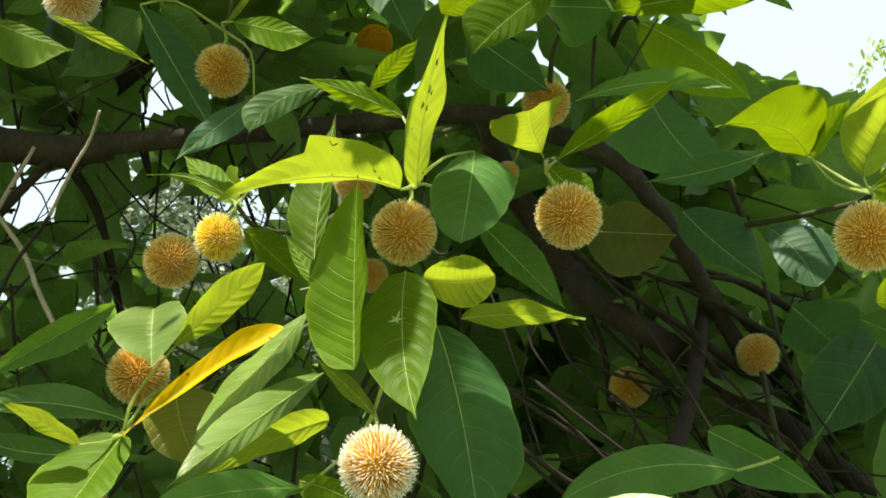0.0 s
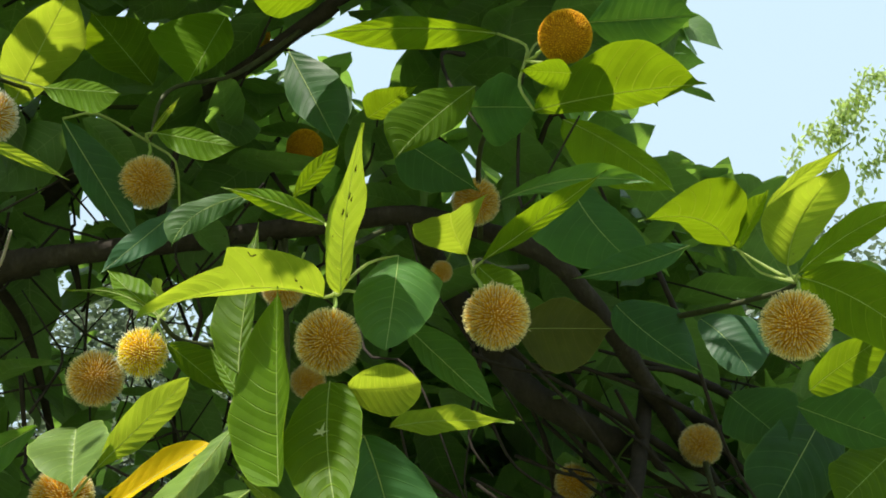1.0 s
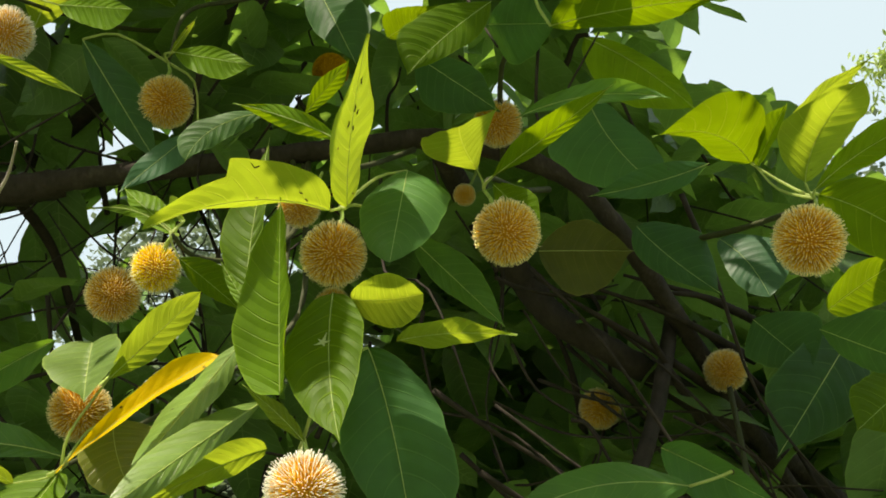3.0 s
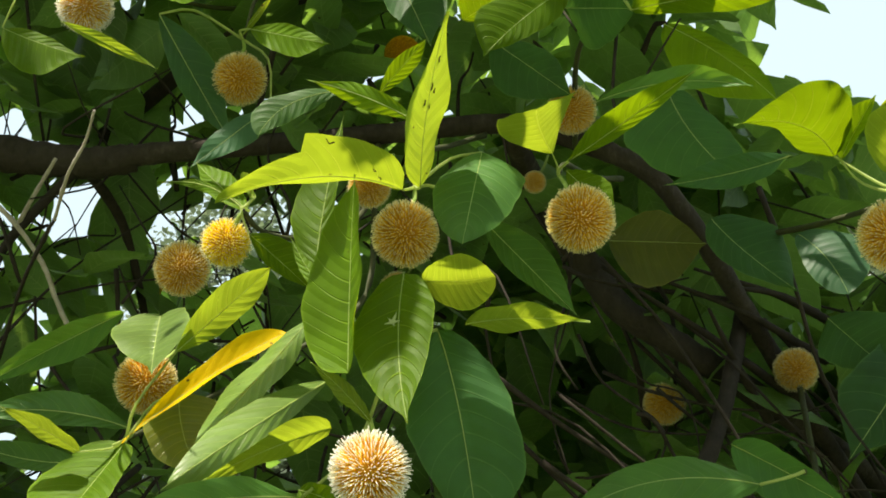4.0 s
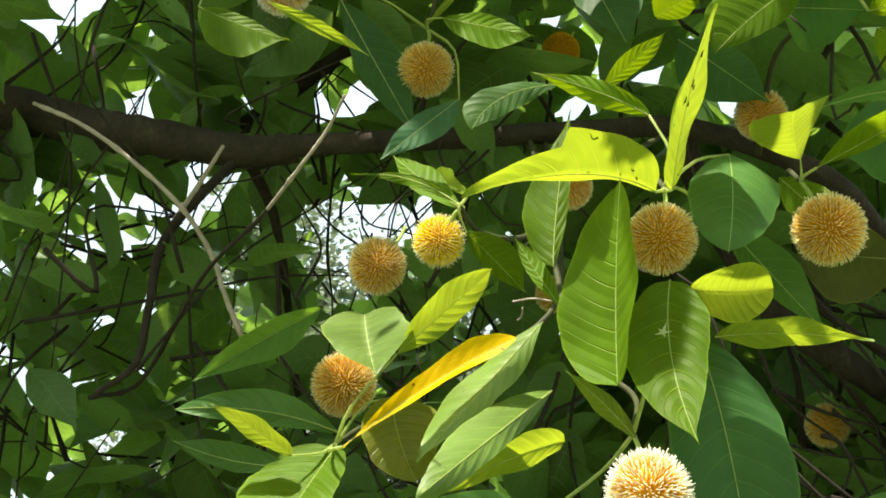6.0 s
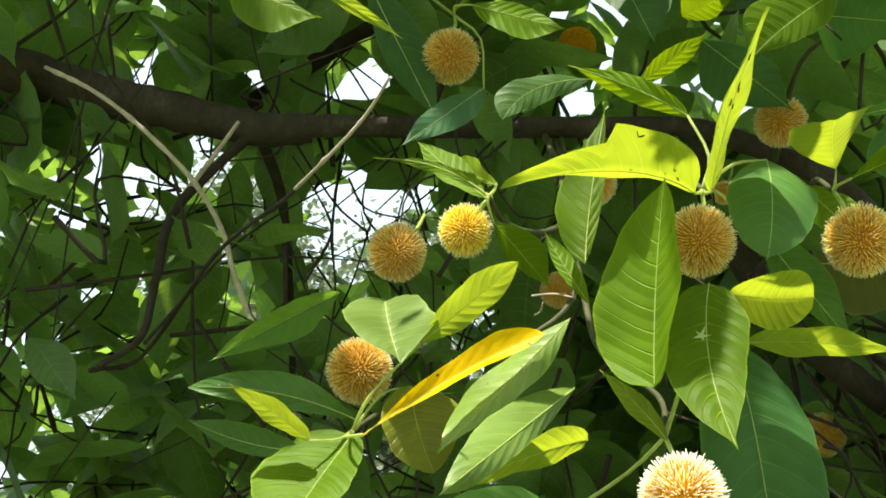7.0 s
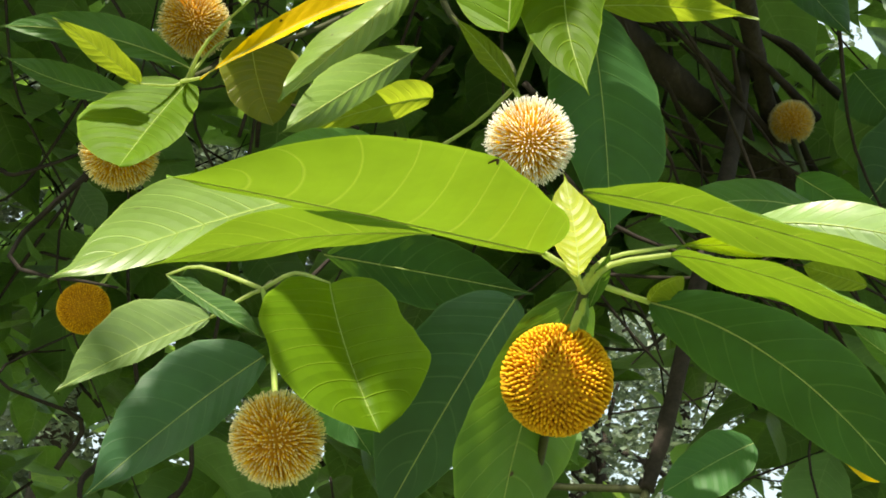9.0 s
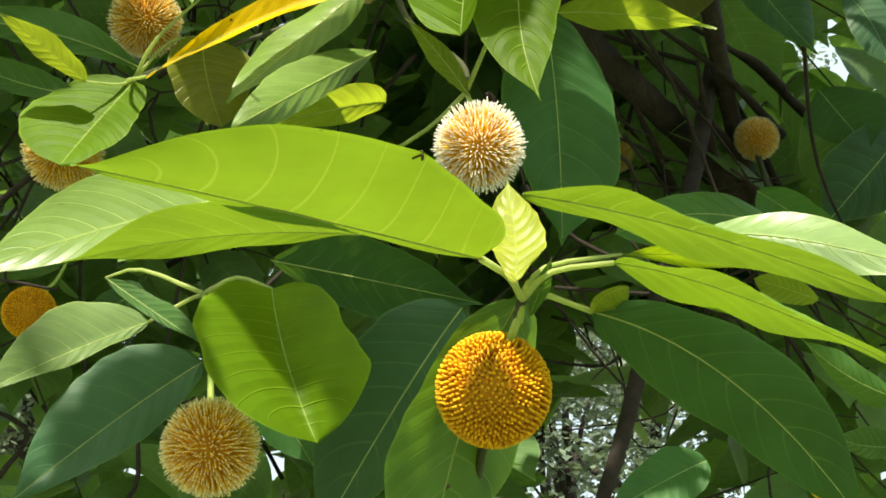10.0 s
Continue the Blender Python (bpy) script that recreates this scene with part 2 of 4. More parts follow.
    p = np.vstack([2 * p[0] - p[1], p, 2 * p[-1] - p[-2]])
    out = []
    for i in range(1, len(p) - 2):
        for k in range(steps):
            t = k / steps
            a, b, c, d = p[i - 1 : i + 3]
            out.append(0.5 * (2 * b + (c - a) * t + (2 * a - 5 * b + 4 * c - d) * t * t + (3 * b - a - 3 * c + d) * t**3))
    return np.array(out + [p[-2]])


def tube(points, r0, r1, sides=8, steps=6, rough=0.0, knots=0.0, seed=0):
    """Vertices and faces of a tapered round rod along a smooth line, closed at both ends."""
    rng = np.random.default_rng(seed)
    line = spline(points, steps)
    n = len(line)
    tang = np.gradient(line, axis=0)
    tang /= np.linalg.norm(tang, axis=1)[:, None] + 1e-9
    ref = np.array([0.31, 0.22, 0.93]) if abs(tang[0][2]) < 0.8 else np.array([0.95, 0.2, 0.1])
    verts, faces = [], []
    for i in range(n):
        side = np.cross(tang[i], ref)
        side /= np.linalg.norm(side)
        up = np.cross(side, tang[i])
        f = i / (n - 1)
        r = (r0 + (r1 - r0) * f) * (1 + knots * rng.uniform(-0.3, 1) * (rng.random() < 0.3))
        for k in range(sides):
            a = 2 * math.pi * k / sides
            rr = r * (1 + rough * rng.uniform(-1, 1))
            verts.append(line[i] + rr * (math.cos(a) * side + math.sin(a) * up))
    for i in range(n - 1):
        for k in range(sides):
            q = (k + 1) % sides
            faces.append((i * sides + k, i * sides + q, (i + 1) * sides + q, (i + 1) * sides + k))
    faces += [tuple(range(sides))[::-1], tuple((n - 1) * sides + k for k in range(sides))]
    return verts, faces


def outline(v, blunt, peak=0.46, form=None):
    """Half-width of a blade along its midrib, 1 where it is widest; past blunt 1 a blade that broke off."""
    v = np.clip(v, 0, 1)
    if blunt > 1:
        return np.sin(np.pi / 2 * v) ** 0.9
    foot, head = form or (0.80 - 0.3 * blunt, 1.05 - 0.5 * blunt)
    near = np.sin(np.pi / 2 * np.clip(v / peak, 0, 1)) ** foot
    w = np.clip((v - peak) / (1 - peak), 0, 1)
    tail = np.clip(head - 0.5, 0, 0.3) / 0.3  # how far the tip is drawn out into a drip point
    body = np.cos(np.pi / 2 * np.clip(w / (1 - 0.09 * tail), 0, 1)) ** head
    far = np.maximum(body, 0.085 * tail * np.clip((1 - w) / 0.16, 0, 1) ** 0.8)
    return np.where(v < peak, near, far)


def blade(base, mid, tip, left, right, cup=0.12, blunt=0.0, wave=1.0, rows=ROWS, cols=6, seed=0, bite=None, form=None):
    """A leaf blade over a bowed midrib, its two halves reaching out to their widest places at left and right."""
    rng = np.random.default_rng(seed)
    base, mid, tip, left, right = (np.array(p, dtype=float) for p in (base, mid, tip, left, right))
    ctrl = 2 * mid - 0.5 * (base + tip)
    vs = np.linspace(0, 1, rows)
    rib = ((1 - vs) ** 2)[:, None] * base + (2 * vs * (1 - vs))[:, None] * ctrl + (vs**2)[:, None] * tip
    tang = np.gradient(rib, axis=0)
    tang /= np.linalg.norm(tang, axis=1)[:, None] + 1e-9
    length = np.linalg.norm(tip - base)
    verts, uvs = [], []
    reach, peaks = [], []
    for edge in (left, right):
        k = int(np.argmin(np.linalg.norm(edge - rib, axis=1)))
        k = min(max(k, int(rows * 0.22)), int(rows * 0.76)) if blunt <= 1 else rows - 1
        peaks.append(vs[k])
        reach.append(edge - rib[k])
    normal = np.cross(reach[0] - reach[1], tip - base)
    normal /= np.linalg.norm(normal) + 1e-9
    grid = {}
    ph = rng.uniform(0, 6.3, 6)
    rate = rng.uniform(0.75, 1.3, 4)
    for i, v in enumerate(vs):
        for j in range(-cols, cols + 1):
            s, second = abs(j) / cols, j > 0
            w = float(outline(v, blunt, peaks[second], form))
            side = reach[second]
            across = side - 0.55 * np.dot(side, tang[i]) * tang[i]
            size = np.linalg.norm(across)
            ragged = 1 + 0.014 * wave * math.sin(v * 34 * rate[0] + ph[0] + 3 * second) * s + 0.03 * wave * math.sin(v * 11 * rate[1] + ph[1] + 2 * second) * s
            if bite and second == (bite[0] > 0):
                ragged *= 1 + 0.14 * (v / bite[1]) ** 4 if v <= bite[1] else bite[2]
            p = rib[i] + across * (w * s * ragged)
            if blunt > 1:
                p = p - tang[i] * v**9 * length * wave * (0.05 * s + 0.035 * math.sin(j * 2.3) + 0.02 * math.sin(j * 5.1 + 1))
            p = p + normal * (cup * size * w * (s - s * s) * 1.6)
            p = p + normal * wave * length * 0.012 * s * s * math.sin(v * 13 * rate[2] + ph[2] + (2.1 if second else 0))
            p = p + normal * wave * length * 0.007 * s * math.sin(v * 6.5 * rate[3] + ph[3] + s)
            p = p + normal * wave * length * 0.0030 * math.cos((v - 0.17 * s**1.35) * 2 * math.pi * LANES) * s * (1.05 - s) * 4 * min(1, 4 * (1 - v))
            grid[i, j] = len(verts)
            verts.append(p)
            uvs.append((j / cols, v))
    faces = [(grid[i, j], grid[i, j + 1], grid[i + 1, j + 1], grid[i + 1, j]) for i in range(rows - 1) for j in range(-cols, cols)]
    return verts, faces, uvs, rib, normal, tang


LEAF_COUNT = [0]
SUNLIT, SHADED = [], []  # places kept in the sun, with their reach, and places that added leaves shade
# places on a blade as shares of its foot, middle, tip and two widest edges
ON_BLADE = {
    "b": (0.7, 0.3, 0, 0, 0), "n": (0.4, 0.6, 0, 0, 0), "c": (0, 1, 0, 0, 0), "f": (0, 0.6, 0.4, 0, 0), "t": (0, 0.35, 0.65, 0, 0),
    "l": (0, 0.4, 0, 0.6, 0), "r": (0, 0.4, 0, 0, 0.6), "p": (0.3, 0.2, 0, 0.5, 0), "q": (0.3, 0.2, 0, 0, 0.5),
    "u": (0, 0.2, 0.3, 0.5, 0), "v": (0, 0.1, 0.4, 0, 0.5), "x": (0, 0.2, 0.5, 0.3, 0), "y": (0, 0.2, 0.7, 0, 0.1),
}


def leaf(shoot, kind, base, mid, tip, left, right, label="", cup=0.12, blunt=0.0, wave=1.0, stalked=True, marks=(), tear=None, bite=None, form=None, lit="", reach=0.022, shade=""):
    """One leaf of a shoot: blade, raised midrib and the leaf stalk that joins it to the shoot; lit and shade: where sun
    is let through and where added leaves shade it.
    """
    LEAF_COUNT[0] += 1
    corners = np.array((base, mid, tip, left, right))
    SUNLIT.extend((*(np.array(ON_BLADE[c]) @ corners), reach) for c in lit)
    SHADED.extend(np.array(ON_BLADE[c]) @ corners for c in shade)
    verts, faces, uvs, rib, normal, tang = blade(base, mid, tip, left, right, cup, blunt, wave, seed=LEAF_COUNT[0], bite=bite, form=form)
    slots = [0] * len(faces)
    length = np.linalg.norm(np.array(tip) - np.array(base))
    rods = [(rib[:-1:4], length * 0.0034, length * 0.0016)]
    node = np.array(shoot["node"], dtype=float)
    gap = np.linalg.norm(node - rib[0])
    if stalked and 0.004 < gap < 0.10:
        bow = (node + rib[0]) / 2 - tang[0] * gap * 0.18 + np.array((0, 0, 0.06 * gap))
        rods.append((np.array([node, bow, rib[0]]), 0.0016, length * 0.0085))
    for line, a, b in rods:
        tv, tf = tube(line, a, b, 6, 3)
        o = len(verts)
        verts += tv
        uvs += [(0.0, 0.5)] * len(tv)
        faces += [tuple(o + q for q in f) for f in tf]
        slots += [1] * len(tf)
    grid = np.array(verts[: ROWS * 13]).reshape(ROWS, 13, 3)

    def spot(v, u, lift=0.0006):
        i, j = min(max(v, 0), 1) * (ROWS - 1.01), (min(max(u, -1), 1) + 1) * 5.999
        a, b, p, q = int(i), int(j), i % 1, j % 1
        flat = (grid[a, b] * (1 - p) + grid[a + 1, b] * p) * (1 - q) + (grid[a, b + 1] * (1 - p) + grid[a + 1, b + 1] * p) * q
        return flat + normal * lift

    slim = length / max(np.linalg.norm(np.array(left) - np.array(right)), 0.01)
    for k, (v, u, size) in enumerate(marks):
        step = size / length
        for lift in (0.0007, -0.0007):
            bend = [spot(v - step / 2, u, lift), spot(v, u + step * slim * (0.8 if k % 2 else -0.5), lift), spot(v + step * 0.4, u + step * slim * 0.5, lift)]
            tv, tf = tube(bend, 0.0006, 0.0003, 5, 3)
            o = len(verts)
            verts += tv
            uvs += [(0.0, 0.5)] * len(tv)
            faces += [tuple(o + q for q in f) for f in tf]
            slots += [2] * len(tf)
    if tear:
        v, u, size = tear
        for k in range(5):
            a = k * 1.25 + 0.3
            far = 0.5 + 0.5 * ((k * 7) % 3) / 2
            for lift in (0.0012, -0.0012):
                o = len(verts)
                for da, r in ((-1.2, 0.16), (0, far), (1.2, 0.16), (3.1, 0.1)):
                    verts.append(spot(v + math.cos(a + da) * r * size / length, u + math.sin(a + da) * r * size / length * slim * 2, lift * (1 + 2 * r)))
                uvs += [(0.0, 0.5)] * 4
                faces.append((o, o + 1, o + 2, o + 3))
                slots.append(3)
    me = mesh_from("leaf", verts, faces, [kind, "rib", "scar", "torn"], uvs, slots)
    return part("leaf", me, shoot["stem"], label)


def head_mesh(kind, seed):
    """Florets of a flower head of radius 1: slender tubes that stand out all round, each with a long style past its mouth."""
    rng = np.random.default_rng(seed)
    # how many, foot of the tube, its mouth, width of tube, mouth and style, unevenness
    count, inner, mouth, thin, lip, style, uneven = {
        "ripe": (1450, 0.68, 0.88, 0.020, 0.027, 0.0120, 0.018),
        "fresh": (900, 0.66, 0.88, 0.026, 0.034, 0.0120, 0.030),
        "white": (1400, 0.66, 0.85, 0.018, 0.024, 0.0125, 0.026),
        "bud": (1500, 0.80, 0.985, 0.022, 0.029, 0.0, 0.010),
    }[kind]
    verts, faces, uvs = [], [], []
    golden = math.pi * (3 - math.sqrt(5))
    for i in range(count):
        z = 1 - 2 * (i + 0.5) / count
        r, a = math.sqrt(1 - z * z), golden * i
        d = np.array((r * math.cos(a), r * math.sin(a), z)) + rng.normal(0, 0.012, 3)
        d /= np.linalg.norm(d)
        u = np.cross(d, (0.3, 0.5, 0.81))
        u /= np.linalg.norm(u)
        w = np.cross(d, u)
        top = 1 + rng.normal(0, uneven)
        lean = rng.normal(0, 0.06, 3) * (kind != "bud")
        m = mouth * (1 + rng.normal(0, uneven * 0.6))
        rings = [(inner, thin * 0.8, 0.0), (m - 0.05, thin, 0.42), (m, lip, 0.58), (m + 0.025, lip * 0.5, 0.62)]
        if style:
            rings += [(m + 0.03, style * 0.75, 0.70), (top - 0.035, style * 0.8, 0.85), (top - 0.012, style * 1.2, 0.96), (top + 0.012, style * 0.7, 1.0)]
        o = len(verts)
        for h, q, v in rings:
            for k in range(5):
                an = 2 * math.pi * k / 5
                verts.append(d * h + lean * (h - inner) + q * (math.cos(an) * u + math.sin(an) * w))
                uvs.append((0.5, v))
        n = len(rings)
        for e in range(n - 1):
            for k in range(5):
                b = (k + 1) % 5
                faces.append((o + e * 5 + k, o + e * 5 + b, o + e * 5 + 5 + b, o + e * 5 + 5 + k))
        faces.append(tuple(o + (n - 1) * 5 + k for k in range(5)))
    return mesh_from("florets", verts, faces, [kind], uvs)


def ball_core():
    bm = bmesh.new()
    bmesh.ops.create_icosphere(bm, subdivisions=3, radius=0.76)
    for v in bm.verts:
        v.co *= 1 + 0.03 * noise.noise(v.co * 9)
    me = bpy.data.meshes.new("core")
    bm.to_mesh(me)
    bm.free()
    me.materials.append(MAT["core"])
    me.polygons.foreach_set("use_smooth", np.full(len(me.polygons), True))
    return me


HEADS = {k: [head_mesh(k, 5 + i) for i in range(2)] for k in ("ripe", "fresh", "white", "bud")}
CORE = ball_core()
HEAD_COUNT = [0]


def flower_head(kind, centre, radius, stalk_to, label, lit=0.0):
    """A round flower head: heart, florets and the stalk it hangs from; lit: how wide a sunbeam falls on it."""
    if lit:
        SUNLIT.append((*centre, lit))
    HEAD_COUNT[0] += 1
    if not lit:
        SHADED.append(np.array(centre))
    i = HEAD_COUNT[0]
    c = Vector(centre)
    ob = thing("flower_head", c, label, "flower", "round flower heads on the tree")
    for name, me in (("core", CORE), ("floret_coat", HEADS[kind][i % 2])):
        p = new(name, me)
        p.parent = ob
        if me is not CORE:
            tagged(p, kind="stuff")
        p.matrix_local = Matrix.Rotation(1.7 * i, 4, Vector((math.sin(i), math.cos(2 * i), 0.6)).normalized()) @ Matrix.Scale(radius * (1.14 if me is CORE and kind == "bud" else 1.0), 4)
    end = Vector(stalk_to)
    out = (end - c).normalized()
    v, f = tube([c + out * radius * 0.6, c + out * (radius + 0.006) + Vector((0.001, 0, 0.001)), (c + out * radius + end) / 2 + Vector((0.002, 0.001, 0)), end], 0.0021, 0.0016, 8, 5)
    part("stalk", mesh_from("stalk", v, f, ["stalk"]), ob)
    return ob


# ---- the ground ----
bm = bmesh.new()
bmesh.ops.create_grid(bm, x_segments=60, y_segments=60, size=1500)
for v in bm.verts:
    v.co.z = 0.02 * noise.noise(v.co * 0.3) - 0.02
me = bpy.data.meshes.new("ground")
bm.to_mesh(me)
bm.free()
me.materials.append(MAT["ground"])
tagged(new("ground", me), "dark grass and earth below the trees", "ground", kind="structure")

# ---- the flowering tree: trunk, limbs and shoots ----
tree = thing("burflower_tree", (-1.47, 1.59, 0), "leafy burflower tree with dark limbs and round blossoms", "tree")


def limb(name, points, r0, r1, mat="bark", label="", sides=12, rough=0.06, knots=0.1, seed=1):
    v, f = tube(points, r0, r1, sides, 8, rough, knots, seed)
    return part(name, mesh_from(name, v, f, [mat]), tree, label)


limb("trunk", [(-1.482, 1.595, -0.050), (-1.462, 1.575, 0.700), (-1.432, 1.545, 1.400), (-1.432, 1.545, 2.288), (-1.402, 1.375, 2.583), (-1.445, 1.214, 3.147), (-1.000, 1.900, 4.200)], 0.1, 0.05, "bark", "", sides=18)
limb("limb", [(-1.419, 1.403, 2.572), (-1.069, 1.251, 2.555), (-0.786, 1.150, 2.457), (-0.665, 1.153, 2.434), (-0.582, 1.151, 2.412), (-0.513, 1.144, 2.397), (-0.407, 1.142, 2.378), (-0.348, 1.148, 2.389)], 0.033, 0.017, "bark", "dark thick limb reaching across the crown")
limb("limb", [(-0.440, 1.155, 2.390), (-0.380, 1.143, 2.382), (-0.327, 1.143, 2.390), (-0.217, 1.163, 2.414), (-0.125, 1.183, 2.436), (-0.017, 1.171, 2.437), (0.094, 1.167, 2.441), (0.193, 1.148, 2.392), (0.256, 1.148, 2.352), (0.297, 1.159, 2.294), (0.359, 1.252, 2.253), (0.429, 1.348, 2.189), (0.551, 1.485, 2.053)], 0.0135, 0.011, "bark", "", seed=2)
limb("limb", [(-1.426, 1.326, 2.763), (-1.153, 1.290, 2.969), (-0.723, 1.237, 3.035), (-0.300, 1.300, 3.000), (0.000, 0.900, 3.400), (0.400, 0.400, 3.700)], 0.035, 0.012, "bark", "", seed=12)
limb("limb", [(-1.419, 1.228, 3.029), (-0.900, 1.200, 3.000), (-1.000, 0.500, 3.400), (-0.900, -0.300, 3.700)], 0.03, 0.012, "bark", "", seed=13)
limb("limb", [(0.205, 1.331, 2.320), (0.235, 1.318, 2.263), (0.303, 1.332, 2.219), (0.388, 1.367, 2.176), (0.517, 1.447, 2.118), (0.699, 1.608, 2.039)], 0.019, 0.014, "bark", "", seed=3)
limb("limb", [(0.094, 1.167, 2.441), (0.137, 1.277, 2.411), (0.205, 1.331, 2.320)], 0.014, 0.019, "bark", "", seed=4)
limb("limb", [(-0.407, 1.142, 2.378), (-0.474, 1.134, 2.261), (-0.477, 1.128, 2.173), (-0.480, 1.131, 2.107), (-0.514, 1.127, 2.069)], 0.006, 0.003, "twig", "", seed=5)
limb("limb", [(-0.407, 1.142, 2.378), (-0.388, 1.258, 2.362), (-0.377, 1.362, 2.287), (-0.372, 1.461, 2.219)], 0.007, 0.004, "twig", "", seed=6)
limb("dead_twig", [(-0.631, 1.076, 2.391), (-0.575, 1.064, 2.359), (-0.519, 1.056, 2.318), (-0.450, 1.070, 2.262), (-0.414, 1.098, 2.219), (-0.399, 1.120, 2.184), (-0.380, 1.143, 2.146)], 0.0022, 0.0029, "dead", "bare bleached twig hanging among the leaves", sides=9, rough=0.12, knots=0.35, seed=41)
limb("dead_twig", [(-0.226, 0.704, 2.115), (-0.240, 0.732, 2.107), (-0.260, 0.760, 2.097), (-0.303, 0.852, 2.115)], 0.001, 0.0015, "dead", "bare thin grey twig", sides=8, rough=0.12, knots=0.5, seed=42)
limb("branchlet", [(-0.303, 0.852, 2.115), (-0.317, 0.874, 2.115), (-0.398, 1.026, 2.146), (-0.498, 1.210, 2.121), (-0.536, 1.173, 2.085)], 0.0015, 0.0026, "twig", "", sides=8, rough=0.12, knots=0.5, seed=43)
limb("dead_twig", [(-0.414, 1.082, 2.343), (-0.440, 1.103, 2.306), (-0.476, 1.149, 2.284)], 0.002, 0.003, "dead", "short broken twig")
limb("dead_twig", [(-0.103, 0.998, 2.115), (-0.085, 0.984, 2.111), (-0.070, 0.969, 2.101)], 0.0011, 0.0008, "dead", "dry scrap of twig caught in the shoot", sides=6, seed=40)
limb("dead_twig", [(-0.098, 1.015, 2.105), (-0.095, 0.994, 2.098), (-0.095, 0.974, 2.096)], 0.0011, 0.0008, "dead", "dry scrap of twig caught in the shoot", sides=6, seed=41)
limb("limb", [(-0.187, 1.154, 2.626), (-0.119, 1.129, 2.654), (-0.044, 1.098, 2.690), (0.017, 1.071, 2.721), (0.112, 1.053, 2.826)], 0.008, 0.012, "twig", "", seed=8)
limb("limb", [(-0.187, 1.154, 2.626), (-0.295, 1.227, 2.621), (-0.467, 1.341, 2.563)], 0.008, 0.012, "twig", "", seed=9)
limb("limb", [(0.164, 1.072, 1.695), (0.185, 1.079, 1.754), (0.208, 1.088, 1.837), (0.247, 1.132, 1.935), (0.319, 1.227, 2.084), (0.388, 1.329, 2.273)], 0.006, 0.01, "twig", "", seed=10)
limb("limb", [(0.268, 1.235, 2.262), (0.375, 1.270, 2.231), (0.476, 1.323, 2.192)], 0.002, 0.0065, "twig", "", sides=7, seed=20)
limb("limb", [(0.237, 1.226, 2.244), (0.324, 1.269, 2.204), (0.426, 1.330, 2.153)], 0.002, 0.0065, "twig", "", sides=7, seed=21)
limb("limb", [(0.319, 1.270, 2.294), (0.424, 1.300, 2.271), (0.523, 1.348, 2.240)], 0.002, 0.0065, "twig", "", sides=7, seed=22)
limb("limb", [(0.263, 1.281, 2.195), (0.304, 1.321, 2.165), (0.359, 1.378, 2.126)], 0.002, 0.0065, "twig", "", sides=7, seed=23)
limb("limb", [(0.232, 1.349, 2.277), (0.259, 1.403, 2.228), (0.276, 1.477, 2.170)], 0.002, 0.0065, "twig", "", sides=7, seed=24)
limb("limb", [(0.318, 1.216, 2.211), (0.351, 1.265, 2.170), (0.398, 1.331, 2.119)], 0.002, 0.0065, "twig", "", sides=7, seed=25)
limb("limb", [(0.354, 1.254, 2.259), (0.416, 1.273, 2.258), (0.471, 1.310, 2.249)], 0.002, 0.0065, "twig", "", sides=7, seed=26)
limb("limb", [(0.414, 1.343, 2.262), (0.477, 1.392, 2.216), (0.556, 1.459, 2.159)], 0.002, 0.0065, "twig", "", sides=7, seed=27)

SHOOTS = {}


def shoot(key, node, *way):
    """A leafy shoot: its green stem runs from the last leaf node back to a limb."""
    v, f = tube([node, *way], 0.0019, 0.0036, 8, 6, 0.05, 0.15, len(SHOOTS))
    stem = part("shoot", mesh_from("shoot", v, f, ["shoot"]), tree)
    SHOOTS[key] = {"node": node, "stem": stem}


shoot("a", (0.004, 0.795, 2.104), (0.002, 0.883, 2.197), (0.028, 1.042, 2.321), (0.066, 1.158, 2.419))
shoot("b", (-0.026, 0.803, 1.912), (-0.014, 0.885, 1.977), (-0.052, 0.918, 2.026), (-0.063, 0.963, 2.111), (-0.072, 1.085, 2.305), (-0.085, 1.206, 2.459))
shoot("e", (-0.150, 0.875, 2.137), (-0.134, 0.901, 2.129), (-0.097, 0.944, 2.150), (-0.062, 1.056, 2.253), (-0.071, 1.208, 2.454))
shoot("g", (-0.243, 0.940, 1.952), (-0.215, 1.001, 2.003), (-0.132, 1.045, 2.077), (-0.061, 1.058, 2.146), (-0.057, 1.097, 2.281), (-0.065, 1.204, 2.461))
shoot("d", (-0.194, 0.986, 2.426), (-0.177, 0.992, 2.505), (-0.110, 1.054, 2.584), (-0.029, 1.093, 2.695))
shoot("u", (-0.333, 0.844, 2.407), (-0.329, 0.997, 2.518), (-0.272, 1.120, 2.597), (-0.187, 1.154, 2.626))
shoot("c", (0.123, 0.851, 2.151), (0.138, 0.928, 2.215), (0.179, 1.059, 2.288), (0.219, 1.126, 2.331))
shoot("k", (0.398, 0.830, 2.111), (0.399, 0.886, 2.135), (0.381, 1.025, 2.201), (0.316, 1.150, 2.257))
shoot("l", (0.195, 0.828, 2.376), (0.194, 0.910, 2.397), (0.168, 1.016, 2.424), (0.171, 1.138, 2.384))
shoot("h", (-0.033, 0.620, 1.721), (-0.028, 0.700, 1.665), (0.000, 0.850, 1.580), (0.090, 0.990, 1.560), (0.164, 1.072, 1.695))
shoot("i", (-0.172, 0.861, 1.775), (-0.158, 0.916, 1.793), (-0.100, 1.050, 1.790), (0.050, 1.140, 1.710), (0.164, 1.072, 1.695))
shoot("j", (0.319, 0.955, 1.923), (0.335, 1.010, 1.935), (0.390, 1.160, 1.990), (0.440, 1.330, 2.185))

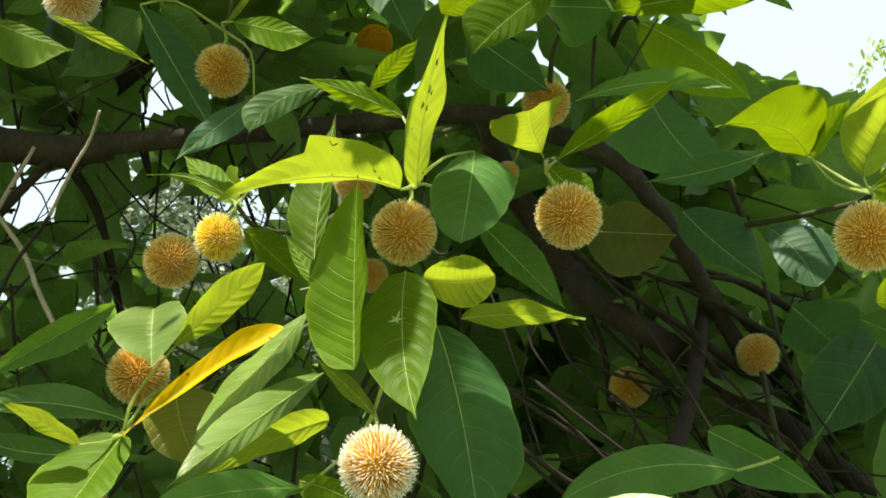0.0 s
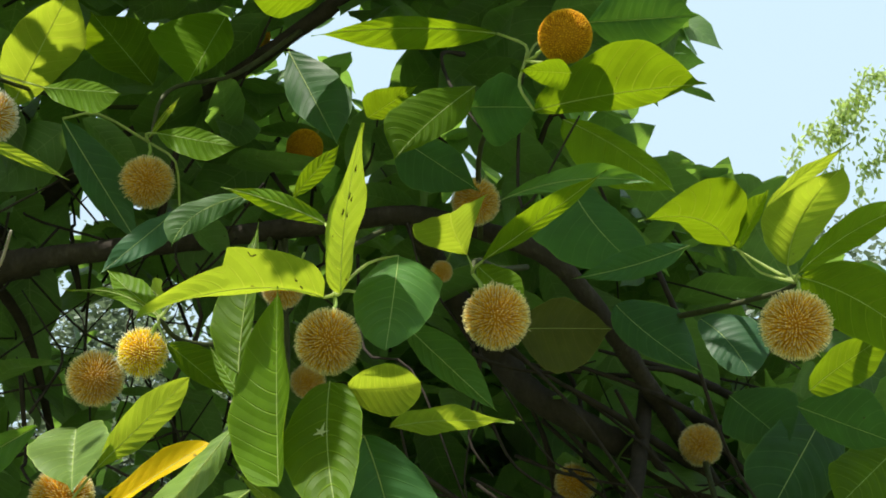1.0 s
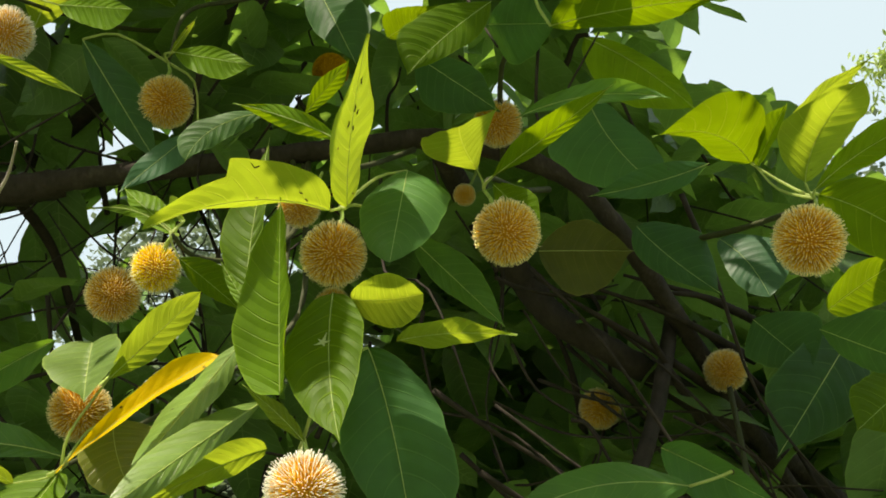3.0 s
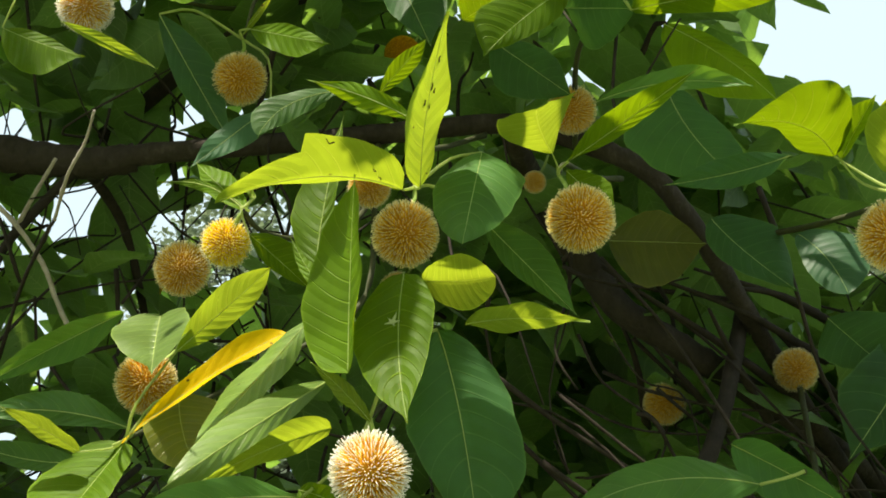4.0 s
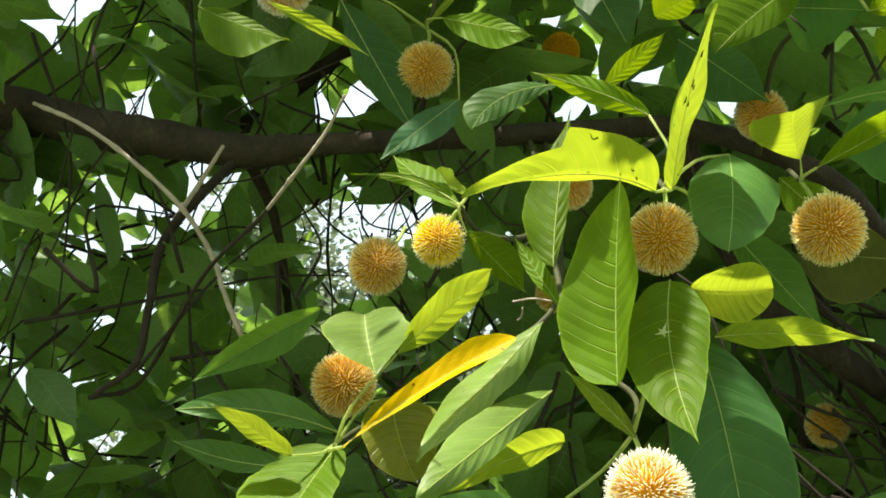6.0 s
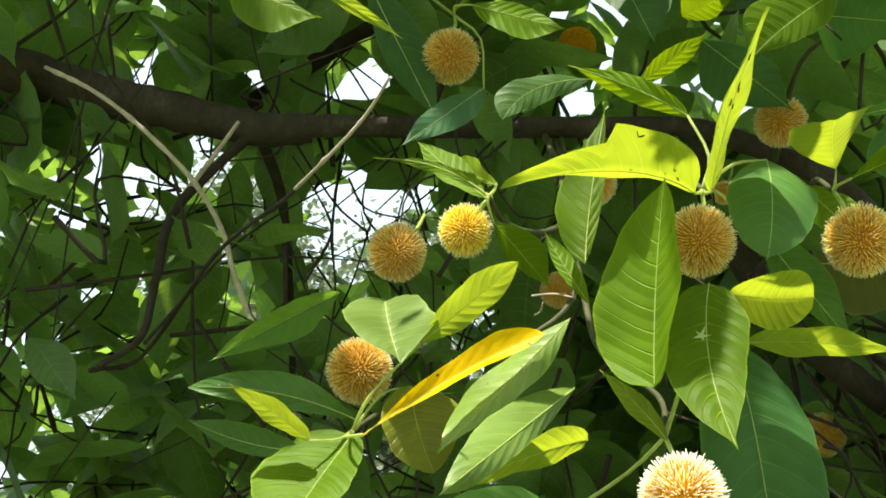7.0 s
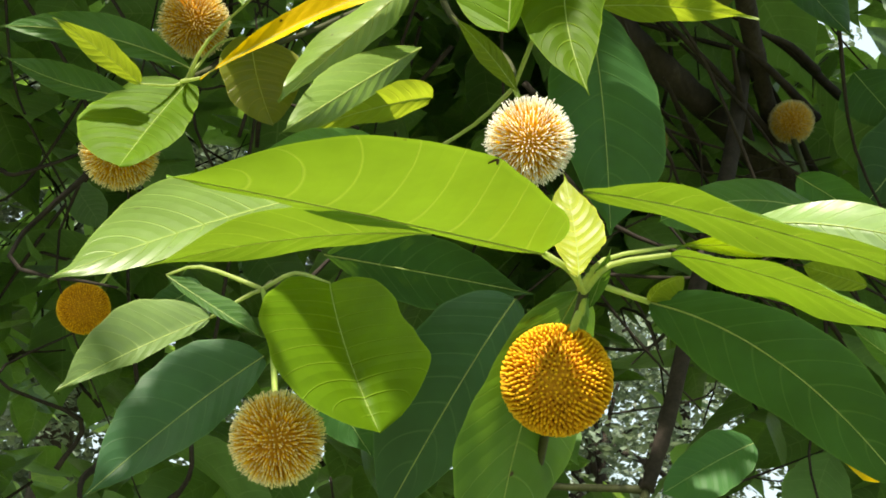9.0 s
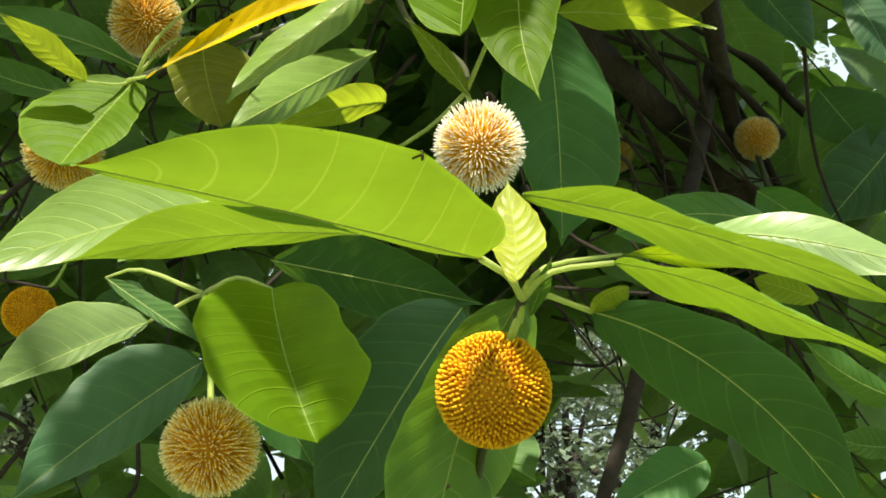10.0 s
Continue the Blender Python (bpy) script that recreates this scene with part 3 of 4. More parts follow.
leaf(SHOOTS["a"], "young", (0.009, 0.787, 2.098), (0.016, 0.746, 2.144), (0.033, 0.699, 2.199), (-0.000, 0.733, 2.112), (0.030, 0.765, 2.162), "bright yellow-green upright leaf with small black insect marks", marks=[(0.77, 0.3, 0.005), (0.62, 0.0, 0.006), (0.6, 0.25, 0.004), (0.53, -0.2, 0.005), (0.51, 0.1, 0.004)], form=(0.6, 0.95), lit="bct")
leaf(SHOOTS["a"], "young", (-0.004, 0.782, 2.092), (-0.066, 0.747, 2.082), (-0.145, 0.764, 2.072), (-0.073, 0.760, 2.087), (-0.043, 0.721, 2.099), "bright yellow-green arching leaf with a torn edge", bite=(1, 0.56, 0.68), marks=[(0.45, 0.85, 0.006), (0.16, 0.1, 0.003), (0.2, 0.3, 0.003)], form=(0.42, 0.5), lit="bct")
leaf(SHOOTS["a"], "leaf", (-0.039, 0.768, 1.931), (-0.039, 0.755, 2.001), (-0.036, 0.730, 2.072), (-0.077, 0.784, 1.985), (-0.030, 0.728, 1.994), cup=0.2, form=(0.5, 0.75), lit="ncfl", reach=0.016)
leaf(SHOOTS["b"], "leaf", (-0.076, 0.834, 2.057), (-0.072, 0.835, 2.120), (-0.060, 0.838, 2.213), (-0.099, 0.836, 2.106), (-0.062, 0.835, 2.129))
leaf(SHOOTS["a"], "mid", (0.058, 0.808, 2.145), (0.050, 0.778, 2.085), (0.041, 0.771, 2.034), (0.019, 0.785, 2.089), (0.091, 0.801, 2.110), cup=0.2, form=(0.42, 0.66), lit="q", reach=0.015, shade="ctl")
leaf(SHOOTS["a"], "mid", (0.057, 0.837, 2.099), (0.092, 0.855, 2.067), (0.135, 0.877, 2.028), (0.107, 0.845, 2.076), (0.081, 0.862, 2.063), form=(0.7, 0.9), shade="bncftlr")
leaf(SHOOTS["a"], "young", (0.043, 0.845, 2.007), (0.086, 0.807, 1.992), (0.131, 0.771, 1.969), (0.079, 0.797, 2.000), (0.078, 0.833, 1.994), form=(0.6, 1.0), lit="ct", reach=0.014, shade="b")
leaf(SHOOTS["a"], "young", (0.012, 0.768, 2.004), (0.039, 0.763, 2.000), (0.065, 0.755, 1.999), (0.046, 0.709, 1.992), (0.041, 0.777, 1.984), cup=0.05, wave=0.6, form=(0.6, 0.42), lit="nf", reach=0.02)
leaf(SHOOTS["b"], "leaf", (-0.001, 0.766, 2.010), (-0.004, 0.763, 1.950), (0.005, 0.738, 1.880), (-0.035, 0.764, 1.951), (0.021, 0.757, 1.971), cup=0.15, tear=(0.36, -0.12, 0.009), form=(0.45, 0.85), lit="txrv", reach=0.013, shade="bnlp")
leaf(SHOOTS["b"], "dark", (0.022, 0.802, 1.981), (0.038, 0.815, 1.918), (0.050, 0.831, 1.828), (0.001, 0.810, 1.906), (0.084, 0.817, 1.891), "large hanging leaf, its green darkened for shade, with pale midrib", cup=0.15, form=(0.6, 0.8), shade="bncftlrpquv")
leaf(SHOOTS["b"], "young", (-0.025, 0.798, 1.907), (-0.047, 0.796, 1.932), (-0.071, 0.796, 1.954), (-0.049, 0.803, 1.927), (-0.039, 0.793, 1.933), "small tender leaf beside the stalk", form=(0.8, 1.1), lit="nf", reach=0.02)
leaf(SHOOTS["e"], "leaf", (-0.152, 0.906, 2.156), (-0.187, 0.928, 2.199), (-0.217, 0.948, 2.239), (-0.195, 0.927, 2.188), (-0.176, 0.928, 2.210), lit="nf", reach=0.02)
leaf(SHOOTS["e"], "leaf", (-0.152, 0.879, 2.142), (-0.200, 0.920, 2.194), (-0.256, 0.966, 2.228), (-0.200, 0.920, 2.187), (-0.201, 0.921, 2.199))
leaf(SHOOTS["e"], "young", (-0.144, 0.892, 2.160), (-0.164, 0.942, 2.202), (-0.185, 0.992, 2.244), (-0.169, 0.948, 2.227), (-0.158, 0.927, 2.186), lit="nf", reach=0.02)
leaf(SHOOTS["e"], "leaf", (-0.144, 0.885, 2.118), (-0.120, 0.903, 2.102), (-0.093, 0.924, 2.083), (-0.128, 0.907, 2.096), (-0.105, 0.897, 2.112), shade="ncf")
leaf(SHOOTS["e"], "leaf", (-0.069, 0.862, 2.038), (-0.088, 0.865, 2.071), (-0.105, 0.868, 2.104), (-0.095, 0.867, 2.071), (-0.081, 0.864, 2.078))
leaf(SHOOTS["g"], "young", (-0.194, 0.883, 2.005), (-0.162, 0.884, 2.040), (-0.122, 0.882, 2.082), (-0.165, 0.868, 2.052), (-0.144, 0.896, 2.045), form=(0.8, 0.6), lit="bct")
leaf(SHOOTS["g"], "sheen", (-0.229, 0.942, 2.069), (-0.220, 0.908, 2.026), (-0.207, 0.866, 1.978), (-0.258, 0.906, 2.035), (-0.184, 0.882, 2.027), cup=0.05, form=(0.4, 1.05), lit="nf", reach=0.02)
leaf(SHOOTS["g"], "yellow", (-0.231, 0.889, 1.930), (-0.162, 0.875, 1.979), (-0.102, 0.866, 2.013), (-0.141, 0.866, 2.008), (-0.136, 0.864, 1.986), "yellowing leaf with brown specks", form=(1.15, 0.55), lit="bct")
leaf(SHOOTS["g"], "olive", (-0.200, 0.928, 1.988), (-0.191, 0.923, 1.950), (-0.176, 0.930, 1.919), (-0.217, 0.906, 1.940), (-0.162, 0.929, 1.974), form=(0.5, 0.6), lit="xy", reach=0.012, shade="bn")
leaf(SHOOTS["b"], "sheen", (-0.082, 0.871, 2.030), (-0.127, 0.882, 1.977), (-0.175, 0.897, 1.923), (-0.157, 0.901, 1.975), (-0.108, 0.881, 1.978), form=(0.8, 0.8), lit="rntf", reach=0.014, shade="p")
leaf(SHOOTS["b"], "sheen", (-0.073, 0.915, 1.992), (-0.125, 0.850, 1.921), (-0.173, 0.806, 1.860), (-0.134, 0.869, 1.949), (-0.122, 0.853, 1.907), form=(0.8, 0.8), lit="rtv", reach=0.014, shade="lp")
leaf(SHOOTS["b"], "young", (-0.066, 0.895, 1.942), (-0.113, 0.877, 1.917), (-0.166, 0.865, 1.884), (-0.085, 0.870, 1.941), (-0.100, 0.891, 1.916), form=(0.42, 1.0), lit="bct")
leaf(SHOOTS["b"], "mid", (-0.082, 0.871, 1.877), (-0.139, 0.813, 1.856), (-0.190, 0.759, 1.822), (-0.131, 0.824, 1.877), (-0.140, 0.798, 1.833), form=(0.7, 0.9), shade="ncf")
leaf(SHOOTS["b"], "leaf", (-0.087, 0.888, 1.889), (-0.057, 0.849, 1.867), (-0.030, 0.811, 1.841), (-0.059, 0.842, 1.876), (-0.064, 0.854, 1.850), form=(0.6, 0.9), shade="ncf")
leaf(SHOOTS["g"], "leaf", (-0.242, 0.936, 1.948), (-0.263, 0.924, 1.904), (-0.277, 0.903, 1.863), (-0.310, 0.935, 1.915), (-0.238, 0.910, 1.898), "broad green leaf, paled for sunlight, with clear side veins", form=(0.4, 0.5), lit="nf", reach=0.02)
leaf(SHOOTS["g"], "mid", (-0.240, 0.945, 1.963), (-0.310, 0.950, 1.983), (-0.387, 0.966, 1.988), (-0.315, 0.956, 1.973), (-0.303, 0.945, 1.999), form=(0.9, 0.7), lit="t", reach=0.012)
leaf(SHOOTS["g"], "young", (-0.273, 0.917, 1.933), (-0.302, 0.905, 1.949), (-0.336, 0.895, 1.964), (-0.308, 0.915, 1.946), (-0.293, 0.895, 1.952), form=(0.5, 0.9), lit="bct")
leaf(SHOOTS["g"], "mid", (-0.278, 0.941, 1.933), (-0.326, 0.942, 1.937), (-0.374, 0.939, 1.951), (-0.325, 0.945, 1.929), (-0.324, 0.936, 1.950), form=(0.7, 0.9), shade="ncf")
leaf(SHOOTS["g"], "mid", (-0.271, 0.969, 2.088), (-0.312, 0.926, 2.033), (-0.352, 0.887, 1.978), (-0.311, 0.906, 2.037), (-0.293, 0.942, 2.033), form=(0.7, 0.95), shade="ncf")
leaf(SHOOTS["d"], "mid", (-0.067, 0.885, 2.274), (-0.117, 0.874, 2.249), (-0.143, 0.876, 2.213), (-0.147, 0.873, 2.244), (-0.108, 0.878, 2.238), form=(0.8, 0.75), lit="t", reach=0.012)
leaf(SHOOTS["d"], "blue", (-0.159, 0.993, 2.341), (-0.196, 0.988, 2.299), (-0.234, 0.983, 2.256), (-0.210, 0.984, 2.304), (-0.171, 0.995, 2.300), lit="t", reach=0.012)
leaf(SHOOTS["d"], "leaf", (-0.177, 0.941, 2.401), (-0.132, 0.924, 2.375), (-0.087, 0.907, 2.349), (-0.132, 0.921, 2.388), (-0.132, 0.929, 2.354), blunt=0.4, lit="f", reach=0.02)
leaf(SHOOTS["d"], "dark", (-0.286, 0.975, 2.455), (-0.243, 0.992, 2.379), (-0.199, 1.008, 2.303), (-0.260, 0.998, 2.372), (-0.220, 0.983, 2.389), shade="ncf")
leaf(SHOOTS["d"], "young", (-0.195, 0.984, 2.430), (-0.175, 0.959, 2.437), (-0.154, 0.935, 2.444), (-0.177, 0.958, 2.439), (-0.171, 0.960, 2.435))
leaf(SHOOTS["a"], "leaf", (-0.002, 0.804, 2.179), (-0.043, 0.812, 2.209), (-0.093, 0.830, 2.242), (-0.050, 0.826, 2.209), (-0.029, 0.803, 2.209), form=(0.6, 1.05), lit="bct")
leaf(SHOOTS["a"], "leaf", (-0.032, 0.855, 2.245), (-0.009, 0.823, 2.250), (0.014, 0.791, 2.254), (-0.018, 0.822, 2.254), (0.003, 0.821, 2.246), lit="f", reach=0.012)
leaf(SHOOTS["u"], "young", (-0.321, 0.822, 2.309), (-0.276, 0.833, 2.289), (-0.232, 0.844, 2.269), (-0.281, 0.835, 2.288), (-0.275, 0.827, 2.294), lit="nf")
leaf(SHOOTS["u"], "leaf", (-0.395, 0.863, 2.340), (-0.353, 0.859, 2.316), (-0.305, 0.853, 2.293), (-0.354, 0.858, 2.327), (-0.362, 0.864, 2.284))
leaf(SHOOTS["u"], "leaf", (-0.266, 0.842, 2.380), (-0.224, 0.824, 2.358), (-0.182, 0.805, 2.335), (-0.220, 0.819, 2.366), (-0.213, 0.825, 2.331), blunt=0.4, lit="nf")
leaf(SHOOTS["u"], "young", (-0.355, 1.009, 2.504), (-0.305, 0.933, 2.521), (-0.255, 0.857, 2.537), (-0.340, 0.924, 2.526), (-0.258, 0.929, 2.518), lit="nf")
leaf(SHOOTS["u"], "leaf", (-0.212, 1.065, 2.581), (-0.242, 1.023, 2.603), (-0.272, 0.982, 2.624), (-0.285, 1.028, 2.605), (-0.206, 0.998, 2.609))
leaf(SHOOTS["u"], "leaf", (-0.125, 1.052, 2.679), (-0.145, 1.039, 2.611), (-0.165, 1.026, 2.543), (-0.205, 1.005, 2.607), (-0.116, 1.056, 2.633))
leaf(SHOOTS["c"], "young", (0.117, 0.825, 2.154), (0.105, 0.794, 2.158), (0.102, 0.775, 2.163), (0.070, 0.792, 2.154), (0.138, 0.790, 2.193), "bright yellow-green leaf with a broken end", cup=0.05, blunt=1.5, wave=0.4, lit="nf", reach=0.02)
leaf(SHOOTS["c"], "leaf", (0.130, 0.829, 2.149), (0.175, 0.779, 2.154), (0.223, 0.722, 2.159), (0.163, 0.769, 2.159), (0.181, 0.782, 2.150), form=(0.8, 1.0), lit="c", reach=0.014, shade="bt")
leaf(SHOOTS["c"], "mid", (0.164, 0.900, 2.264), (0.227, 0.850, 2.247), (0.290, 0.813, 2.211), (0.243, 0.829, 2.249), (0.228, 0.849, 2.236), form=(0.9, 1.0), shade="bncftlr")
leaf(SHOOTS["c"], "dark", (0.240, 0.929, 2.307), (0.259, 0.933, 2.253), (0.296, 0.935, 2.199), (0.201, 0.959, 2.261), (0.304, 0.929, 2.234), form=(0.5, 0.7), shade="bncftlr")
leaf(SHOOTS["c"], "leaf", (0.146, 0.842, 2.360), (0.098, 0.838, 2.314), (0.062, 0.838, 2.271), (0.058, 0.827, 2.317), (0.126, 0.846, 2.316), lit="f", reach=0.02)
leaf(SHOOTS["c"], "dark", (0.343, 0.918, 2.213), (0.286, 0.911, 2.190), (0.221, 0.902, 2.172), (0.281, 0.901, 2.202), (0.296, 0.919, 2.181), form=(0.8, 0.9), shade="ncf")
leaf(SHOOTS["c"], "leaf", (0.142, 0.973, 2.239), (0.162, 0.963, 2.205), (0.182, 0.954, 2.172), (0.150, 0.976, 2.200), (0.179, 0.947, 2.206))
leaf(SHOOTS["c"], "drab", (0.200, 1.137, 2.256), (0.249, 1.116, 2.241), (0.298, 1.095, 2.225), (0.249, 1.102, 2.272), (0.244, 1.138, 2.196), blunt=0.4, shade="ncf")
leaf(SHOOTS["k"], "leaf", (0.366, 0.872, 2.179), (0.322, 0.822, 2.177), (0.267, 0.814, 2.172), (0.339, 0.778, 2.186), (0.328, 0.857, 2.182), form=(0.5, 1.0), lit="bct")
leaf(SHOOTS["k"], "leaf", (0.371, 0.874, 2.176), (0.375, 0.834, 2.181), (0.380, 0.794, 2.185), (0.364, 0.835, 2.192), (0.379, 0.818, 2.176), form=(0.6, 0.9), lit="nf", reach=0.02)
leaf(SHOOTS["k"], "young", (0.390, 0.823, 2.124), (0.404, 0.797, 2.158), (0.425, 0.742, 2.167), (0.365, 0.785, 2.151), (0.433, 0.763, 2.152), form=(0.55, 0.7), lit="nf", reach=0.02, shade="bl")
leaf(SHOOTS["k"], "leaf", (0.394, 0.817, 2.112), (0.432, 0.771, 2.123), (0.476, 0.731, 2.122), (0.432, 0.761, 2.136), (0.436, 0.778, 2.113), form=(0.8, 1.0), lit="t", reach=0.014, shade="bc")
leaf(SHOOTS["k"], "young", (0.412, 0.885, 2.227), (0.431, 0.834, 2.226), (0.462, 0.785, 2.225), (0.425, 0.831, 2.228), (0.445, 0.830, 2.225), lit="nf", reach=0.02)
leaf(SHOOTS["k"], "leaf", (0.411, 0.852, 2.130), (0.468, 0.857, 2.098), (0.525, 0.874, 2.045), (0.447, 0.880, 2.088), (0.489, 0.835, 2.112), form=(0.5, 0.7), shade="bncftlr")
leaf(SHOOTS["k"], "leaf", (0.426, 0.934, 2.059), (0.462, 0.918, 2.079), (0.504, 0.902, 2.097), (0.440, 0.898, 2.081), (0.487, 0.938, 2.071), form=(0.5, 0.8), lit="nf", reach=0.02)
leaf(SHOOTS["k"], "dark", (0.299, 1.067, 2.239), (0.328, 1.063, 2.196), (0.373, 1.060, 2.148), (0.303, 1.065, 2.188), (0.364, 1.066, 2.224), form=(0.5, 0.8), shade="ncf")
leaf(SHOOTS["k"], "blue", (0.360, 0.987, 2.170), (0.379, 0.977, 2.137), (0.391, 0.973, 2.096), (0.362, 0.978, 2.119), (0.415, 0.974, 2.148), form=(0.5, 0.6), shade="ncf")
leaf(SHOOTS["k"], "dark", (0.432, 1.162, 2.169), (0.456, 1.154, 2.133), (0.480, 1.146, 2.097), (0.422, 1.174, 2.127), (0.495, 1.130, 2.149), shade="ncf")
leaf(SHOOTS["k"], "dark", (0.470, 1.077, 2.111), (0.512, 1.064, 2.080), (0.555, 1.051, 2.049), (0.506, 1.079, 2.065), (0.526, 1.035, 2.105), shade="ncf")
leaf(SHOOTS["k"], "dark", (0.552, 1.154, 2.164), (0.487, 1.154, 2.083), (0.422, 1.154, 2.003), (0.433, 1.140, 2.091), (0.528, 1.167, 2.063), shade="ncf")
leaf(SHOOTS["k"], "leaf", (0.579, 1.093, 2.072), (0.532, 1.090, 2.038), (0.485, 1.087, 2.003), (0.489, 1.080, 2.048), (0.549, 1.098, 2.009), shade="ncf")
leaf(SHOOTS["l"], "leaf", (0.198, 0.839, 2.323), (0.278, 0.826, 2.329), (0.366, 0.827, 2.337), (0.283, 0.774, 2.346), (0.297, 0.846, 2.328), form=(0.6, 0.95), lit="bct")
leaf(SHOOTS["l"], "dark", (0.263, 0.826, 2.423), (0.311, 0.805, 2.404), (0.359, 0.783, 2.385), (0.309, 0.831, 2.387), (0.316, 0.771, 2.425), lit="nf")
leaf(SHOOTS["l"], "leaf", (0.225, 0.781, 2.316), (0.201, 0.781, 2.319), (0.177, 0.781, 2.322), (0.221, 0.799, 2.312), (0.214, 0.767, 2.321), lit="nf")
leaf(SHOOTS["l"], "dark", (0.147, 0.915, 2.396), (0.181, 0.895, 2.377), (0.214, 0.875, 2.357), (0.174, 0.934, 2.358), (0.179, 0.867, 2.397), shade="ncf")
leaf(SHOOTS["l"], "leaf", (0.180, 0.872, 2.457), (0.085, 0.851, 2.449), (-0.011, 0.843, 2.435), (0.086, 0.839, 2.453), (0.085, 0.873, 2.439), lit="nf")
leaf(SHOOTS["l"], "leaf", (0.253, 0.957, 2.409), (0.302, 0.935, 2.346), (0.343, 0.919, 2.276), (0.274, 0.964, 2.333), (0.322, 0.923, 2.335), form=(0.5, 0.8), shade="ncf")
leaf(SHOOTS["l"], "dark", (-0.044, 1.000, 2.566), (-0.017, 0.991, 2.486), (0.010, 0.982, 2.405), (-0.044, 1.002, 2.490), (0.025, 0.973, 2.477), lit="f", reach=0.02)
leaf(SHOOTS["l"], "dark", (0.075, 1.051, 2.474), (0.120, 1.047, 2.428), (0.165, 1.044, 2.382), (0.085, 1.076, 2.419), (0.137, 1.030, 2.437), shade="ncf")
leaf(SHOOTS["l"], "leaf", (0.043, 1.002, 2.461), (0.072, 0.991, 2.474), (0.102, 0.979, 2.487), (0.038, 0.976, 2.471), (0.075, 1.007, 2.467), lit="nf")
leaf(SHOOTS["l"], "leaf", (-0.007, 0.930, 2.576), (-0.046, 0.908, 2.568), (-0.084, 0.887, 2.560), (-0.058, 0.935, 2.557), (-0.052, 0.869, 2.575), lit="nf")
leaf(SHOOTS["h"], "broad", (-0.055, 0.608, 1.733), (-0.146, 0.542, 1.718), (-0.212, 0.503, 1.709), (-0.129, 0.474, 1.722), (-0.145, 0.553, 1.719), "large bright green leaf folded along its midrib", cup=0.1, wave=0.5, marks=[(0.45, -0.97, 0.004)], form=(0.5, 1.0), lit="bncftlpu", reach=0.03)
leaf(SHOOTS["h"], "sheen", (-0.160, 0.657, 1.765), (-0.207, 0.642, 1.739), (-0.264, 0.626, 1.704), (-0.225, 0.696, 1.781), (-0.216, 0.629, 1.719), cup=0.1, wave=0.5, stalked=False, form=(0.5, 0.9), lit="bct")
leaf(SHOOTS["h"], "tender", (-0.040, 0.605, 1.724), (-0.036, 0.626, 1.753), (-0.036, 0.646, 1.788), (-0.047, 0.632, 1.756), (-0.025, 0.617, 1.753), "small pale yellow young leaf at the shoot tip", wave=2, form=(0.6, 0.9), lit="nf", reach=0.02)
leaf(SHOOTS["h"], "broad", (-0.042, 0.593, 1.759), (0.015, 0.540, 1.731), (0.081, 0.494, 1.694), (0.004, 0.517, 1.729), (0.021, 0.576, 1.736), stalked=False, form=(0.6, 1.0), lit="nf", reach=0.02)
leaf(SHOOTS["h"], "shiny", (0.084, 0.700, 1.794), (0.134, 0.676, 1.791), (0.209, 0.645, 1.768), (0.141, 0.688, 1.810), (0.132, 0.675, 1.775), form=(0.6, 0.9), lit="bct")
leaf(SHOOTS["h"], "broad", (0.012, 0.629, 1.747), (0.051, 0.587, 1.725), (0.104, 0.537, 1.684), (0.040, 0.564, 1.721), (0.064, 0.626, 1.727), form=(0.7, 1.0), lit="bct")
leaf(SHOOTS["h"], "leaf", (0.025, 0.654, 1.761), (0.067, 0.626, 1.756), (0.107, 0.601, 1.745), (0.059, 0.608, 1.754), (0.080, 0.652, 1.760), form=(0.8, 1.0), lit="nf", reach=0.02)
leaf(SHOOTS["h"], "dark", (0.015, 0.666, 1.734), (0.085, 0.659, 1.705), (0.157, 0.670, 1.645), (0.068, 0.674, 1.692), (0.106, 0.643, 1.715), form=(0.55, 0.7), shade="bncftlr")
leaf(SHOOTS["h"], "mid", (-0.025, 0.654, 1.732), (-0.042, 0.687, 1.674), (-0.046, 0.726, 1.598), (-0.078, 0.666, 1.657), (-0.005, 0.722, 1.678), form=(0.5, 0.7), shade="bncftlr")
leaf(SHOOTS["h"], "blue", (-0.020, 0.801, 1.769), (-0.048, 0.824, 1.717), (-0.087, 0.863, 1.631), (-0.090, 0.830, 1.727), (-0.034, 0.831, 1.689), form=(0.5, 0.8), shade="bncftlr")
leaf(SHOOTS["i"], "leaf", (-0.132, 0.832, 1.775), (-0.120, 0.803, 1.725), (-0.100, 0.784, 1.677), (-0.168, 0.759, 1.712), (-0.078, 0.765, 1.718), "round leaf half in shade hanging by the flower", cup=0.1, form=(0.38, 0.5), lit="xyl", reach=0.018, shade="bncrq")
leaf(SHOOTS["i"], "blue", (-0.167, 0.844, 1.728), (-0.211, 0.837, 1.687), (-0.260, 0.821, 1.632), (-0.227, 0.841, 1.721), (-0.199, 0.831, 1.673), stalked=False, form=(0.5, 0.8), shade="bncftlr")
leaf(SHOOTS["i"], "shiny", (-0.203, 0.873, 1.756), (-0.244, 0.842, 1.724), (-0.281, 0.805, 1.688), (-0.253, 0.850, 1.754), (-0.239, 0.836, 1.717), form=(0.55, 0.9), lit="bct")
leaf(SHOOTS["i"], "mid", (-0.236, 0.901, 1.789), (-0.202, 0.875, 1.764), (-0.168, 0.850, 1.740), (-0.213, 0.880, 1.766), (-0.188, 0.869, 1.766), form=(0.7, 0.9))
